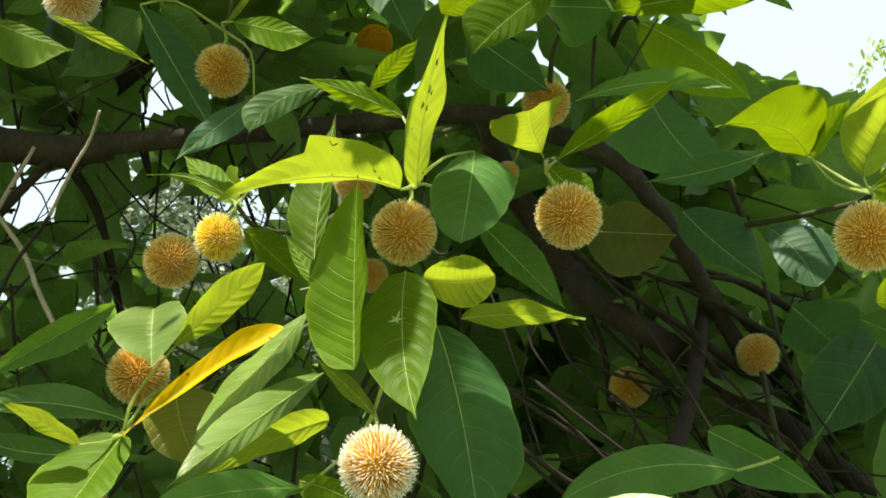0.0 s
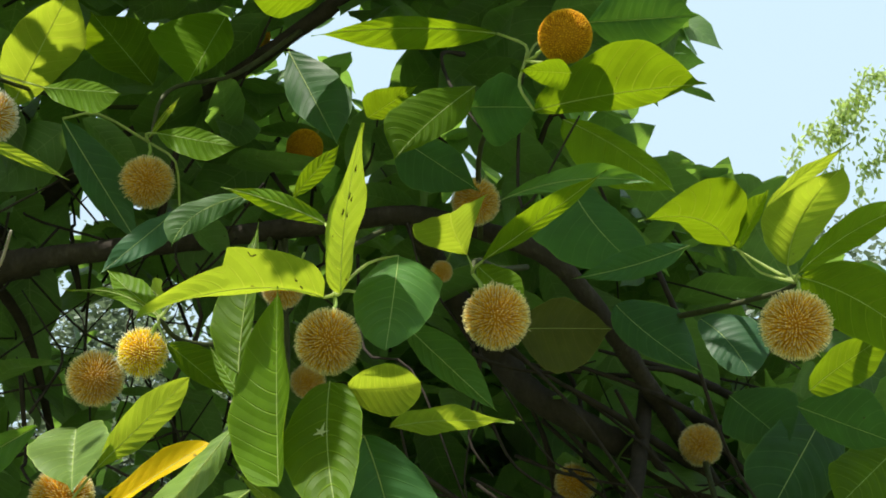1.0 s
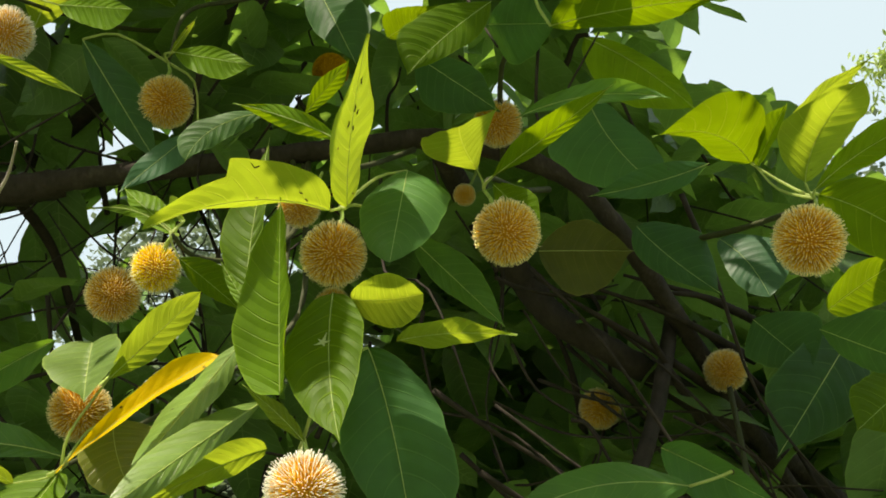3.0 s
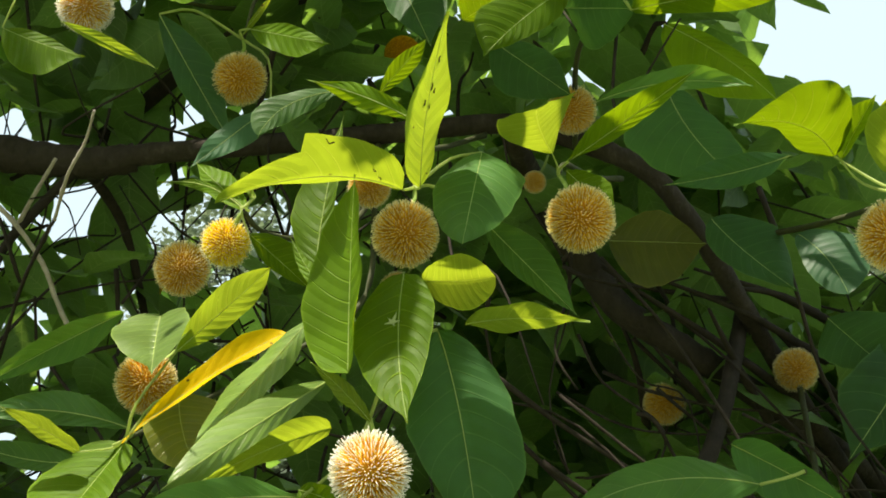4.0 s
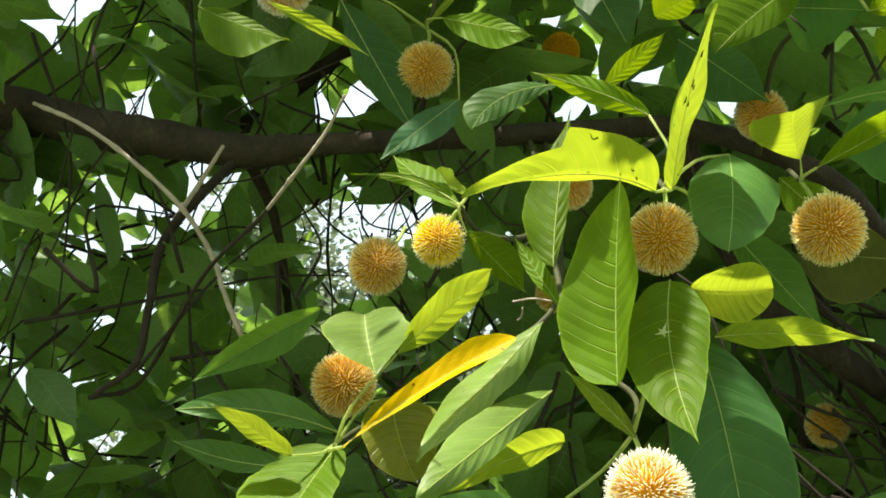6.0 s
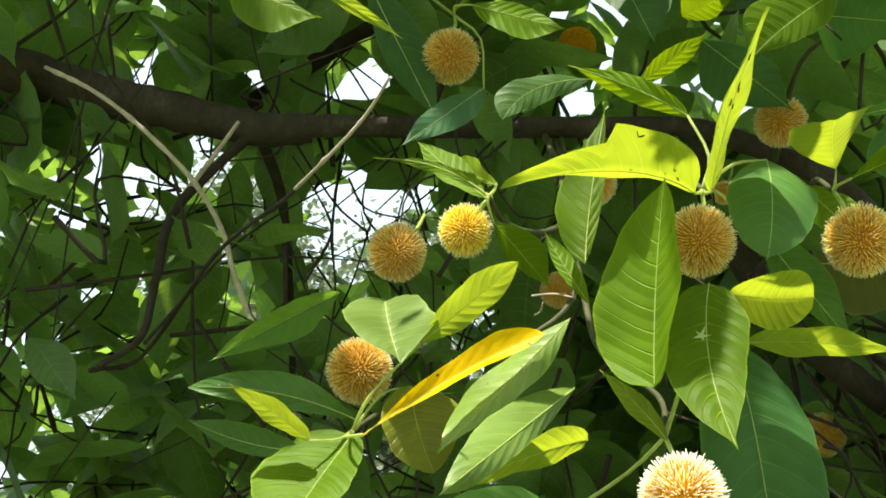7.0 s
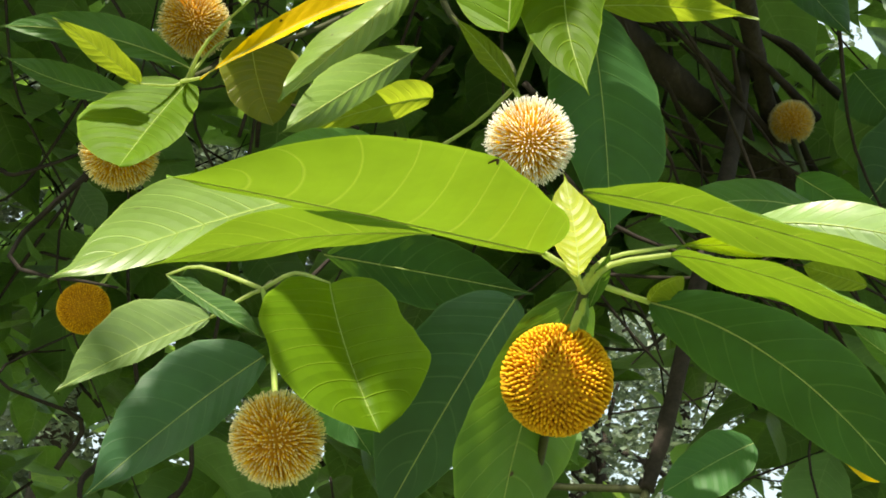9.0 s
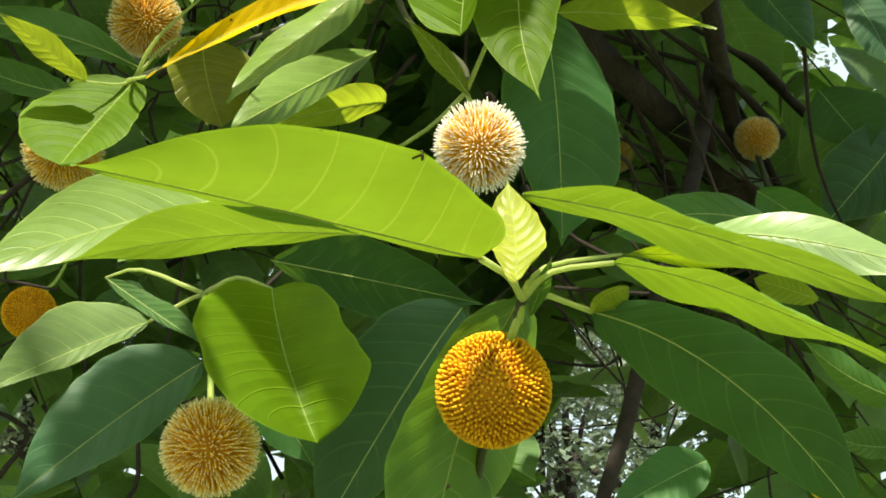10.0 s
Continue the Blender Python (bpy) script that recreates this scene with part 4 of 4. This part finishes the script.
leaf(SHOOTS["i"], "dark", (-0.131, 0.922, 1.822), (-0.057, 0.911, 1.813), (0.018, 0.900, 1.803), (-0.069, 0.895, 1.839), (-0.056, 0.926, 1.792), stalked=False, shade="ncf")
leaf(SHOOTS["i"], "dark", (-0.137, 0.947, 1.755), (-0.110, 0.943, 1.720), (-0.084, 0.940, 1.685), (-0.127, 0.952, 1.710), (-0.074, 0.928, 1.727), stalked=False)
leaf(SHOOTS["i"], "dark", (-0.214, 0.947, 1.798), (-0.233, 0.955, 1.786), (-0.251, 0.962, 1.777), (-0.230, 0.949, 1.801), (-0.225, 0.961, 1.768), stalked=False, form=(0.5, 0.5))
leaf(SHOOTS["h"], "broad", (-0.111, 0.576, 1.725), (-0.166, 0.577, 1.717), (-0.225, 0.603, 1.706), (-0.165, 0.537, 1.717), (-0.166, 0.588, 1.714), "half of the folded leaf, turned down", cup=0.05, wave=0.5, stalked=False, form=(1.0, 1.0), lit="ctl", reach=0.025)
leaf(SHOOTS["j"], "mid", (0.281, 0.955, 1.912), (0.197, 0.940, 1.911), (0.124, 0.940, 1.883), (0.201, 0.945, 1.932), (0.196, 0.943, 1.885), form=(0.5, 0.6), shade="ncf")
leaf(SHOOTS["j"], "dark", (0.270, 0.991, 1.961), (0.309, 0.972, 1.928), (0.357, 0.956, 1.888), (0.300, 0.960, 1.947), (0.289, 0.987, 1.914), form=(0.6, 0.8), stalked=False, shade="ncf")
leaf(SHOOTS["j"], "yellow", (0.362, 1.026, 1.714), (0.335, 1.019, 1.720), (0.308, 1.011, 1.725), (0.331, 1.016, 1.729), (0.333, 1.020, 1.711), "fallen yellow leaf caught among the twigs")
leaf(SHOOTS["h"], "mid", (-0.021, 0.650, 1.723), (-0.019, 0.640, 1.734), (-0.017, 0.630, 1.747), (-0.022, 0.640, 1.735), (-0.015, 0.639, 1.734), form=(0.7, 1.0), stalked=False)
leaf(SHOOTS["h"], "young", (0.015, 0.666, 1.734), (0.017, 0.653, 1.739), (0.029, 0.654, 1.745), (0.012, 0.649, 1.738), (0.031, 0.662, 1.737), form=(0.5, 0.5), stalked=False)
leaf(SHOOTS["h"], "young", (0.151, 0.693, 1.765), (0.138, 0.704, 1.773), (0.124, 0.714, 1.780), (0.137, 0.701, 1.780), (0.134, 0.707, 1.766), form=(0.6, 0.7), stalked=False)
leaf(SHOOTS["h"], "dark", (0.202, 0.947, 1.720), (0.171, 0.949, 1.703), (0.129, 0.945, 1.677), (0.166, 0.953, 1.724), (0.174, 0.935, 1.680), form=(0.5, 0.6), stalked=False, shade="ncf")
leaf(SHOOTS["h"], "mid", (0.275, 0.815, 1.749), (0.246, 0.826, 1.763), (0.218, 0.834, 1.787), (0.245, 0.822, 1.775), (0.264, 0.830, 1.745), form=(0.6, 0.9), stalked=False)
leaf(SHOOTS["h"], "mid", (0.312, 0.869, 1.730), (0.286, 0.874, 1.728), (0.264, 0.877, 1.733), (0.290, 0.869, 1.741), (0.291, 0.876, 1.720), form=(0.5, 0.8), stalked=False)

# ---- flower heads ----
flower_head("ripe", (-0.002, 0.785, 2.054), 0.0256, (0.004, 0.795, 2.104), "round orange flower head bristling with pale styles")
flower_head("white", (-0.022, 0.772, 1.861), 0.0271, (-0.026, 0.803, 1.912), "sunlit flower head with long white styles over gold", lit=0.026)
flower_head("ripe", (0.139, 0.849, 2.105), 0.0284, (0.123, 0.851, 2.151), "round orange flower head bristling with pale styles")
flower_head("ripe", (-0.194, 0.991, 2.376), 0.0283, (-0.194, 0.986, 2.426), "round orange flower head bristling with pale styles")
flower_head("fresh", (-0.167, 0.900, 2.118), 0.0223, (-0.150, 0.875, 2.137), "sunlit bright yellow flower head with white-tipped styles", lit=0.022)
flower_head("ripe", (-0.226, 0.980, 2.139), 0.0265, (-0.206, 1.010, 2.199), "round orange flower head bristling with pale styles")
flower_head("ripe", (-0.247, 0.986, 2.024), 0.0280, (-0.227, 1.016, 2.084), "round orange flower head bristling with pale styles", lit=0.01)
flower_head("bud", (-0.037, 0.647, 1.686), 0.0260, (-0.033, 0.620, 1.721), "dense orange flower head still without pale styles", lit=0.014)
flower_head("ripe", (0.365, 0.783, 2.044), 0.0278, (0.398, 0.830, 2.111), "round orange flower head bristling with pale styles")
flower_head("ripe", (-0.156, 0.797, 1.671), 0.0268, (-0.172, 0.861, 1.775), "round orange flower head bristling with pale styles")
flower_head("bud", (-0.329, 1.224, 1.841), 0.0241, (-0.309, 1.254, 1.901), "dense orange flower head still without pale styles")
flower_head("bud", (0.231, 0.799, 2.379), 0.0258, (0.195, 0.828, 2.376), "dense orange flower head still without pale styles")
flower_head("ripe", (-0.051, 0.981, 2.229), 0.0213, (-0.031, 1.011, 2.289), "round orange flower head bristling with pale styles")
flower_head("ripe", (-0.047, 1.327, 2.304), 0.0226, (-0.027, 1.357, 2.364), "round orange flower head bristling with pale styles")
flower_head("bud", (-0.480, 1.685, 2.512), 0.0204, (-0.460, 1.715, 2.572), "dense orange flower head still without pale styles")
flower_head("ripe", (0.164, 1.086, 2.399), 0.0281, (0.184, 1.116, 2.459), "round orange flower head bristling with pale styles")
flower_head("ripe", (0.291, 1.414, 2.178), 0.0271, (0.311, 1.444, 2.238), "round orange flower head bristling with pale styles")
flower_head("ripe", (0.430, 1.300, 2.171), 0.0260, (0.450, 1.330, 2.231), "round orange flower head bristling with pale styles")
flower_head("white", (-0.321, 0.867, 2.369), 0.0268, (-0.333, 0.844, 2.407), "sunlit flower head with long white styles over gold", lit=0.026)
flower_head("bud", (-0.040, 1.241, 2.617), 0.0249, (-0.020, 1.271, 2.677), "dense orange flower head still without pale styles")
flower_head("ripe", (-0.286, 0.965, 1.898), 0.0285, (-0.266, 0.995, 1.958), "round orange flower head bristling with pale styles")
flower_head("bud", (-0.122, 1.394, 2.979), 0.0223, (-0.102, 1.424, 3.039), "dense orange flower head still without pale styles")
flower_head("ripe", (0.125, 1.186, 2.369), 0.0137, (0.145, 1.216, 2.429), "round orange flower head bristling with pale styles")

# ---- the crown behind and above ----
# openings of the crown, by bearing, height and width in degrees
GAPS_WEST = [
    (-16.9, 32.4, 1.1), (-14.5, 32.5, 1.3), (-21, 33.8, 1.1), (-21.2, 31.1, 1.1), (-23.5, 34.9, 1.6), (-18.7, 29.4, 0.9),
    (-21.5, 27.8, 0.8), (-29.3, 38.4, 2.1), (-27.4, 39.9, 1.9), (-23.6, 30.7, 1.1), (-19.2, 31.3, 1.6), (-11.2, 30, 1.6),
    (-12.7, 36.7, 1.6), (-21.1, 19.8, 1.1), (-24.2, 28.2, 1.1), (-14.9, 31.6, 1.3), (-7.3, 32, 1.6),
    (-19.1, 31.8, 1.6), (-11.3, 45.5, 1.9), (-11.2, 6.8, 1.1), (-11.3, 30.5, 2.1), (-1.3, 44.9, 1.2),
    (-29.1, 36.2, 0.8), (-23.3, 38.3, 0.9), (-23, 31.1, 0.9), (-10.5, 31, 2.2), (-20.6, 30.3, 1.5),
]
GAPS_EAST = [
    (15.3, 9.7, 2.1), (4.5, 44.2, 2.6), (2.4, 46.8, 2.2), (23.3, 28.2, 1.6), (22, 38.9, 2.4), (16, 13, 2.5),
    (13.8, 8.1, 2.9), (25.1, 28.1, 1.6), (25.2, 31.5, 1.3), (11.3, 39.6, 1.6), (6.7, 43.8, 2.4), (3.6, 43.4, 0.8),
    (9.2, 40.3, 0.7), (6.4, 39.2, 0.7), (14.7, 38.3, 0.8),
]
GAPS = GAPS_WEST + GAPS_EAST
OPEN_SKY = [(27.1, 54.2), (25.3, 42.8), (24.2, 40.0), (19.9, 39.2), (21.7, 36.0), (26.8, 34.2), (27.3, 30.6), (39.2, 25.4), (50.5, 44.3)]
HEART = np.array((-0.05, 0.05, 1.6))


# the sunbeams, kept clear of crown leaves so that chosen places are lit
SHADED += [np.array((0.164 + 0.03 * k, 1.072 + 0.027 * k, 1.695 + 0.079 * k)) for k in range(5)]
RAY = np.array(to_sun)
ACROSS = np.cross(RAY, (0.0, 0.0, 1.0))
ACROSS /= np.linalg.norm(ACROSS)
ALONG = np.cross(ACROSS, RAY)


def flat(p):
    """Where a place lies in the plane that faces the sun."""
    p = np.asarray(p, dtype=float)
    return np.stack([p @ ACROSS, p @ ALONG], -1)


LIT = np.array(SUNLIT)
BEAMS = np.array([(*flat(p[:3]), p[3]) for p in SUNLIT])


def in_sunbeam(p, wide):
    d = p - LIT[:, :3]
    along = d @ RAY
    off = np.linalg.norm(d - along[:, None] * RAY, axis=1)
    return bool(np.any((along > 0.05) & (off < wide + LIT[:, 3])))


def inside(az, el, poly):
    hit = False
    for (x0, y0), (x1, y1) in zip(poly, poly[1:] + poly[:1]):
        if (y0 > el) != (y1 > el) and az < (x1 - x0) * (el - y0) / (y1 - y0) + x0:
            hit = not hit
    return hit


def many_blades(name, places, sizes, rng, mat, label, category, droop=0.5, rows=11, cols=3, slim=0.5, ways=None):
    """Many leaves of one crown in one mesh; ways: where each one points."""
    place, size = np.array(places, dtype=float), np.array(sizes, dtype=float)
    n = len(place)
    unit = lambda v: v / np.linalg.norm(v, axis=1)[:, None]
    a = rng.uniform(0, 2 * math.pi, n)
    ahead = unit(np.stack([np.cos(a), np.sin(a), rng.normal(-droop, 0.45, n)], 1)) if ways is None else np.array(ways)
    side = unit(np.cross(ahead, np.stack([rng.normal(0, 0.45, n), rng.normal(0, 0.45, n), np.ones(n)], 1)))
    up = np.cross(side, ahead)
    wid = size * slim * rng.uniform(0.8, 1.15, n) * 0.5
    bow, fold, twist = rng.uniform(0.0, 0.3, n), rng.uniform(0, 0.35, n), rng.uniform(-0.5, 0.5, n)
    vs, ss = np.meshgrid(np.linspace(0, 1, rows), np.linspace(-1, 1, 2 * cols + 1), indexing="ij")
    v, s, prof = vs.ravel(), ss.ravel(), outline(vs.ravel(), 0.1)
    along = size[:, None] * (v - 0.4)
    out = wid[:, None] * s * prof * (1 + 0.04 * np.sin(23 * v + a[:, None]))
    lift = (fold[:, None] * np.abs(s) + 0.12 * np.sin(7 * v + a[:, None] + s) + twist[:, None] * s * v) * wid[:, None] * prof - (bow * size)[:, None] * (v - 0.3) ** 2
    verts = place[:, None] + along[..., None] * ahead[:, None] + out[..., None] * side[:, None] + lift[..., None] * up[:, None]
    m = 2 * cols + 1
    quad = np.array([(i * m + j, i * m + j + 1, (i + 1) * m + j + 1, (i + 1) * m + j) for i in range(rows - 1) for j in range(2 * cols)])
    faces = (quad[None] + (np.arange(n) * rows * m)[:, None, None]).reshape(-1, 4)
    uvs = np.tile(np.stack([s, v], 1), (n, 1))
    return tagged(new(name, mesh_from(name, verts.reshape(-1, 3), faces, [mat], uvs)), label, category, kind="stuff")


rng = np.random.default_rng(11)
places, sizes = [], []
for i in range(6000):
    az, el = rng.uniform(-38, 36), rng.uniform(-6, 56)
    dist = rng.uniform(1.42, 2.9)
    if i > 4300:
        az, el, dist = rng.uniform(2, 27), rng.uniform(13, 36), rng.uniform(1.9, 2.9)
    if inside(az, el, OPEN_SKY) or any((az - a) ** 2 + (el - e) ** 2 < r ** 2 for a, e, r in GAPS):
        continue
    a, e = radians(az), radians(el)
    p = HEART + dist * np.array((math.sin(a) * math.cos(e), math.cos(a) * math.cos(e), math.sin(e)))
    if in_sunbeam(p, 0.05):
        continue
    places.append(p)
    sizes.append(rng.uniform(0.11, 0.20))
many_blades("tree_foliage", places, sizes, rng, "wild", "dense dark green leaves filling the tree's crown", "foliage")

# unseen leaves added overhead to shade the shoots and shape the sunbeams
places, sizes, ways = [], [], []
DOME, REACH = np.array((-0.25, 0.55, 3.25)), np.array((2.3, 2.2, 1.15))


def lets_sun_pass(p, way, size, margin=0.2):
    """Whether a leaf keeps clear of every sunbeam."""
    q = flat(p + np.outer(np.linspace(-0.4, 0.6, 6), way) * size)
    gap = np.hypot(BEAMS[None, :, 0] - q[:, :1], BEAMS[None, :, 1] - q[:, 1:]) - BEAMS[None, :, 2]
    return gap.min() > size * margin


def out_of_sight(p, rise):
    v = p - HEART
    return v[1] < 0 or math.degrees(math.atan2(v[2], math.hypot(v[0], v[1]))) > rise


def hang(p, size, rise=54, margin=0.2):
    a = rng.uniform(0, 2 * math.pi)
    way = np.array((math.cos(a), math.sin(a), rng.normal(-0.3, 0.3)))
    way /= np.linalg.norm(way)
    if out_of_sight(p, rise) and lets_sun_pass(p, way, size, margin):
        places.append(p), sizes.append(size), ways.append(way)
        return True


for i in range(5700):
    p = DOME + REACH * rng.uniform(-1, 1, 3)
    if i > 3400:
        p = np.array((rng.uniform(-1.6, 0.9), rng.uniform(-0.7, 1.4), rng.uniform(2.7, 3.7)))
    rim = np.linalg.norm((p - DOME) / REACH) + 0.25 * noise.noise(Vector(p) * 1.7)
    if rim < 1 and p[2] > 2.62:
        hang(p, rng.uniform(0.11, 0.20))
# Extra leaves out of view, set towards the sun to shade each spot.
for spot in SHADED:
    done = 0
    for k in range(120):
        far = rng.uniform(0.40, 1.2)
        p = np.array(spot) + RAY * far + rng.normal(0, 0.012, 3)
        if p[2] > 2.15 and hang(p, rng.uniform(0.08, 0.12) if k < 30 else rng.uniform(0.035, 0.07), 51, 0.12 if k < 60 else 0.03):
            done += 1
            if done > 3:
                break
many_blades("tree_foliage", places, sizes, rng, "wild", "unseen leaves added overhead to shade the shoots", "foliage", ways=ways)

# ---- thin twigs inside the crown ----
rng = np.random.default_rng(23)
for i in range(280):
    az, el, dist = radians(rng.uniform(-34, 30)), radians(rng.uniform(2, 46)), rng.uniform(1.25, 2.3)
    p = HEART + dist * np.array((math.sin(az) * math.cos(el), math.cos(az) * math.cos(el), math.sin(el)))
    if inside(math.degrees(az) + 2, math.degrees(el), OPEN_SKY):
        continue
    if (i % 3 or az > 0.2) and any((math.degrees(az) - u) ** 2 + (math.degrees(el) - w) ** 2 < (r * 1.2) ** 2 for u, w, r in GAPS):
        continue
    lean = -0.5 if az > 0.1 else 0.3
    d = np.array((rng.normal(0.5 if az > 0.1 else 0.05, 0.4), rng.normal(0, 0.4), lean + rng.normal(0, 0.5 if az > 0.1 else 1.0)))
    d /= np.linalg.norm(d)
    ln = rng.uniform(0.12, 0.42)
    e = p + d * ln - HEART
    if inside(math.degrees(math.atan2(e[0], e[1])) + 2, math.degrees(math.atan2(e[2], math.hypot(e[0], e[1]))), OPEN_SKY):
        continue
    tv, tf = tube([p, p + d * ln * 0.35 + rng.normal(0, 0.022, 3), p + d * ln * 0.7 + rng.normal(0, 0.026, 3), p + d * ln + rng.normal(0, 0.03, 3)], rng.uniform(0.0014, 0.0042), 0.001, 5, 4, 0.06, 0.3, i)
    part("twig", mesh_from("twig", tv, tf, ["twig"]), tree)


# tangle of bare twigs and small leaves against the light
rng = np.random.default_rng(37)
places = []
for i in range(100):
    az, el, dist = radians(rng.uniform(-31, -7)), radians(rng.uniform(12, 40)), rng.uniform(1.3, 2.0)
    p = HEART + dist * np.array((math.sin(az) * math.cos(el), math.cos(az) * math.cos(el), math.sin(el)))
    d = np.array((rng.normal(0.1, 0.5), rng.normal(0, 0.3), rng.normal(0.2, 0.9)))
    d *= rng.uniform(0.08, 0.26) / np.linalg.norm(d)
    way = [p - d, p - d * 0.35 + rng.normal(0, 0.018, 3), p + d * 0.3 + rng.normal(0, 0.018, 3), p + d + rng.normal(0, 0.025, 3)]
    tv, tf = tube(way, rng.uniform(0.0012, 0.003), 0.0008, 5, 4, 0.06, 0.3, i)
    part("twig", mesh_from("twig", tv, tf, ["twig"]), tree)
    for q in (way[3] + rng.normal(0, 0.02, 3), way[1] + rng.normal(0, 0.03, 3)):
        v = q - HEART
        u, w = math.degrees(math.atan2(v[0], v[1])), math.degrees(math.atan2(v[2], math.hypot(v[0], v[1])))
        if not in_sunbeam(q, 0.04) and not any((u - a) ** 2 + (w - e) ** 2 < r**2 for a, e, r in GAPS):
            places.append(q)
many_blades("tree_foliage", places, rng.uniform(0.05, 0.11, len(places)), rng, "wild", "small dark green leaves on thin twigs inside the crown", "foliage")


# bare branchlets sloping down below the limb's bend, coloured dark for shade
rng = np.random.default_rng(29)
for i in range(32):
    az, el, dist = radians(rng.uniform(11, 25)), radians(rng.uniform(9, 24)), rng.uniform(1.2, 1.55)
    p = HEART + dist * np.array((math.sin(az) * math.cos(el), math.cos(az) * math.cos(el), math.sin(el)))
    if any((math.degrees(az) - u) ** 2 + (math.degrees(el) - w) ** 2 < (r * 1.3) ** 2 for u, w, r in GAPS):
        continue
    d = np.array((rng.normal(0.7, 0.35), rng.normal(0, 0.3), rng.normal(-0.5, 0.4)))
    d *= rng.uniform(0.10, 0.24) / np.linalg.norm(d)
    tv, tf = tube([p - d, p - d * 0.4 + rng.normal(0, 0.012, 3), p + d * 0.3 + rng.normal(0, 0.012, 3), p + d + rng.normal(0, 0.02, 3)], rng.uniform(0.0012, 0.0038), 0.001, 5, 4, 0.05, 0.2, i)
    part("branchlet", mesh_from("branchlet", tv, tf, ["twig"]), tree)


# ---- distant trees ----
def far_tree(at, height, spread, seed, label, leafy):
    """A tree far off: tapered trunk, limbs and a crown of many small leaves in uneven clumps."""
    rng = np.random.default_rng(seed)
    ob = thing("distant_tree", at, label, "tree", "trees in the distance")
    base = np.array(at, dtype=float)
    top = base + np.array((rng.normal(0, 0.4), rng.normal(0, 0.4), height * 0.8))
    v, f = tube([base, base * 0.6 + top * 0.4 + rng.normal(0, 0.15, 3), top], height * 0.03, height * 0.006, 8, 6, 0.06)
    part("trunk", mesh_from("trunk", v, f, ["bark"]), ob)
    places, sizes = [], []
    for k in range(120):
        d = rng.normal(0, 1, 3)
        d /= np.linalg.norm(d)
        end = base + np.array((0, 0, height * 0.62)) + d * np.array((spread, spread, height * 0.38)) * rng.uniform(0.5, 1.0)
        start = base + (top - base) * rng.uniform(0.45, 0.95)
        if k < 20:
            tv, tf = tube([start, (start + end) / 2 + rng.normal(0, 0.1, 3), end], height * 0.009, 0.01, 5, 4)
            part("limb", mesh_from("limb", tv, tf, ["bark"]), ob)
        for _ in range(leafy):
            places.append(end + rng.normal(0, 0.036 * height, 3) * np.array((1, 1, 0.6)))
            sizes.append(rng.uniform(0.05, 0.11) * height / 8 * math.sqrt(160 / leafy) * (1.75 if leafy > 200 else 1.15))
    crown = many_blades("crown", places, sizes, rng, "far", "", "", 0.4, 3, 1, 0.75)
    crown.parent = ob
    crown.matrix_parent_inverse = ob.matrix_world.inverted()
    return ob


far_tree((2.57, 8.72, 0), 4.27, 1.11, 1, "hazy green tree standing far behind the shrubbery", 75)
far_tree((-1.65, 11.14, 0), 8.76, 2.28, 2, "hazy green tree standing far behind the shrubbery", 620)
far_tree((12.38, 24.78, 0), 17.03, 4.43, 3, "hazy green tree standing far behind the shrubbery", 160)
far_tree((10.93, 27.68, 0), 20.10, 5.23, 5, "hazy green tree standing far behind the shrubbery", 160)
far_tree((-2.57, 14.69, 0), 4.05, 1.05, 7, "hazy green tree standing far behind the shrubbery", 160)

# ---- feathery plant against the sky ----
feather = thing("feathery_plant", (1.692, 2.756, 0.000), "light green feathery fronds of small leaflets against the sky", "plant")
ROOT, TOP = np.array((1.759, 2.753, 3.400)), np.array((1.723, 2.422, 3.901))
rng = np.random.default_rng(31)
stem_line = [np.array((ROOT[0] + 0.3, ROOT[1] + 0.2, 0.0)), np.array((ROOT[0] + 0.25, ROOT[1] + 0.1, 1.6)), ROOT, (ROOT + TOP) / 2 + np.array((0.12, 0, 0)), TOP]
v, f = tube(stem_line, 0.016, 0.003, 8, 8)
part("stem", mesh_from("stem", v, f, ["stalk"]), feather)
FRONDS = [((1.662, 2.549, 3.719), (1.564, 2.494, 3.814)), ((1.571, 2.497, 3.810), (1.488, 2.555, 3.734)), ((1.497, 2.550, 3.740), (1.413, 2.599, 3.678)), ((1.419, 2.595, 3.683), (1.293, 2.651, 3.616)), ((1.479, 2.560, 3.728), (1.441, 2.653, 3.593)), ((1.643, 2.568, 3.693), (1.546, 2.645, 3.591)), ((1.551, 2.640, 3.597), (1.496, 2.709, 3.502)), ((1.441, 2.587, 3.692), (1.408, 2.654, 3.595)), ((1.532, 2.530, 3.765), (1.493, 2.596, 3.671))]
places = []
for start, end in FRONDS:
    start, end = np.array(start), np.array(end)
    line = spline([start, (start + end) / 2 + np.array((0.02, 0, 0.06)), end], 12)
    tv, tf = tube(line[::4], 0.0035, 0.001, 5, 4)
    part("frond_stem", mesh_from("frond_stem", tv, tf, ["stalk"]), feather)
    for p in line:
        for k in range(2):
            q = p + np.array((rng.normal(0, 0.009), rng.normal(0, 0.009), -0.022 * k + rng.normal(0, 0.009)))
            places += [q + rng.normal(0, 0.014, 3) for _ in range(2)]
fr = many_blades("frond_foliage", places, rng.uniform(0.017, 0.029, len(places)), rng, "feather", "", "", 1.2, 5, 1, 0.42)
fr.parent = feather
fr.matrix_parent_inverse = feather.matrix_world.inverted()
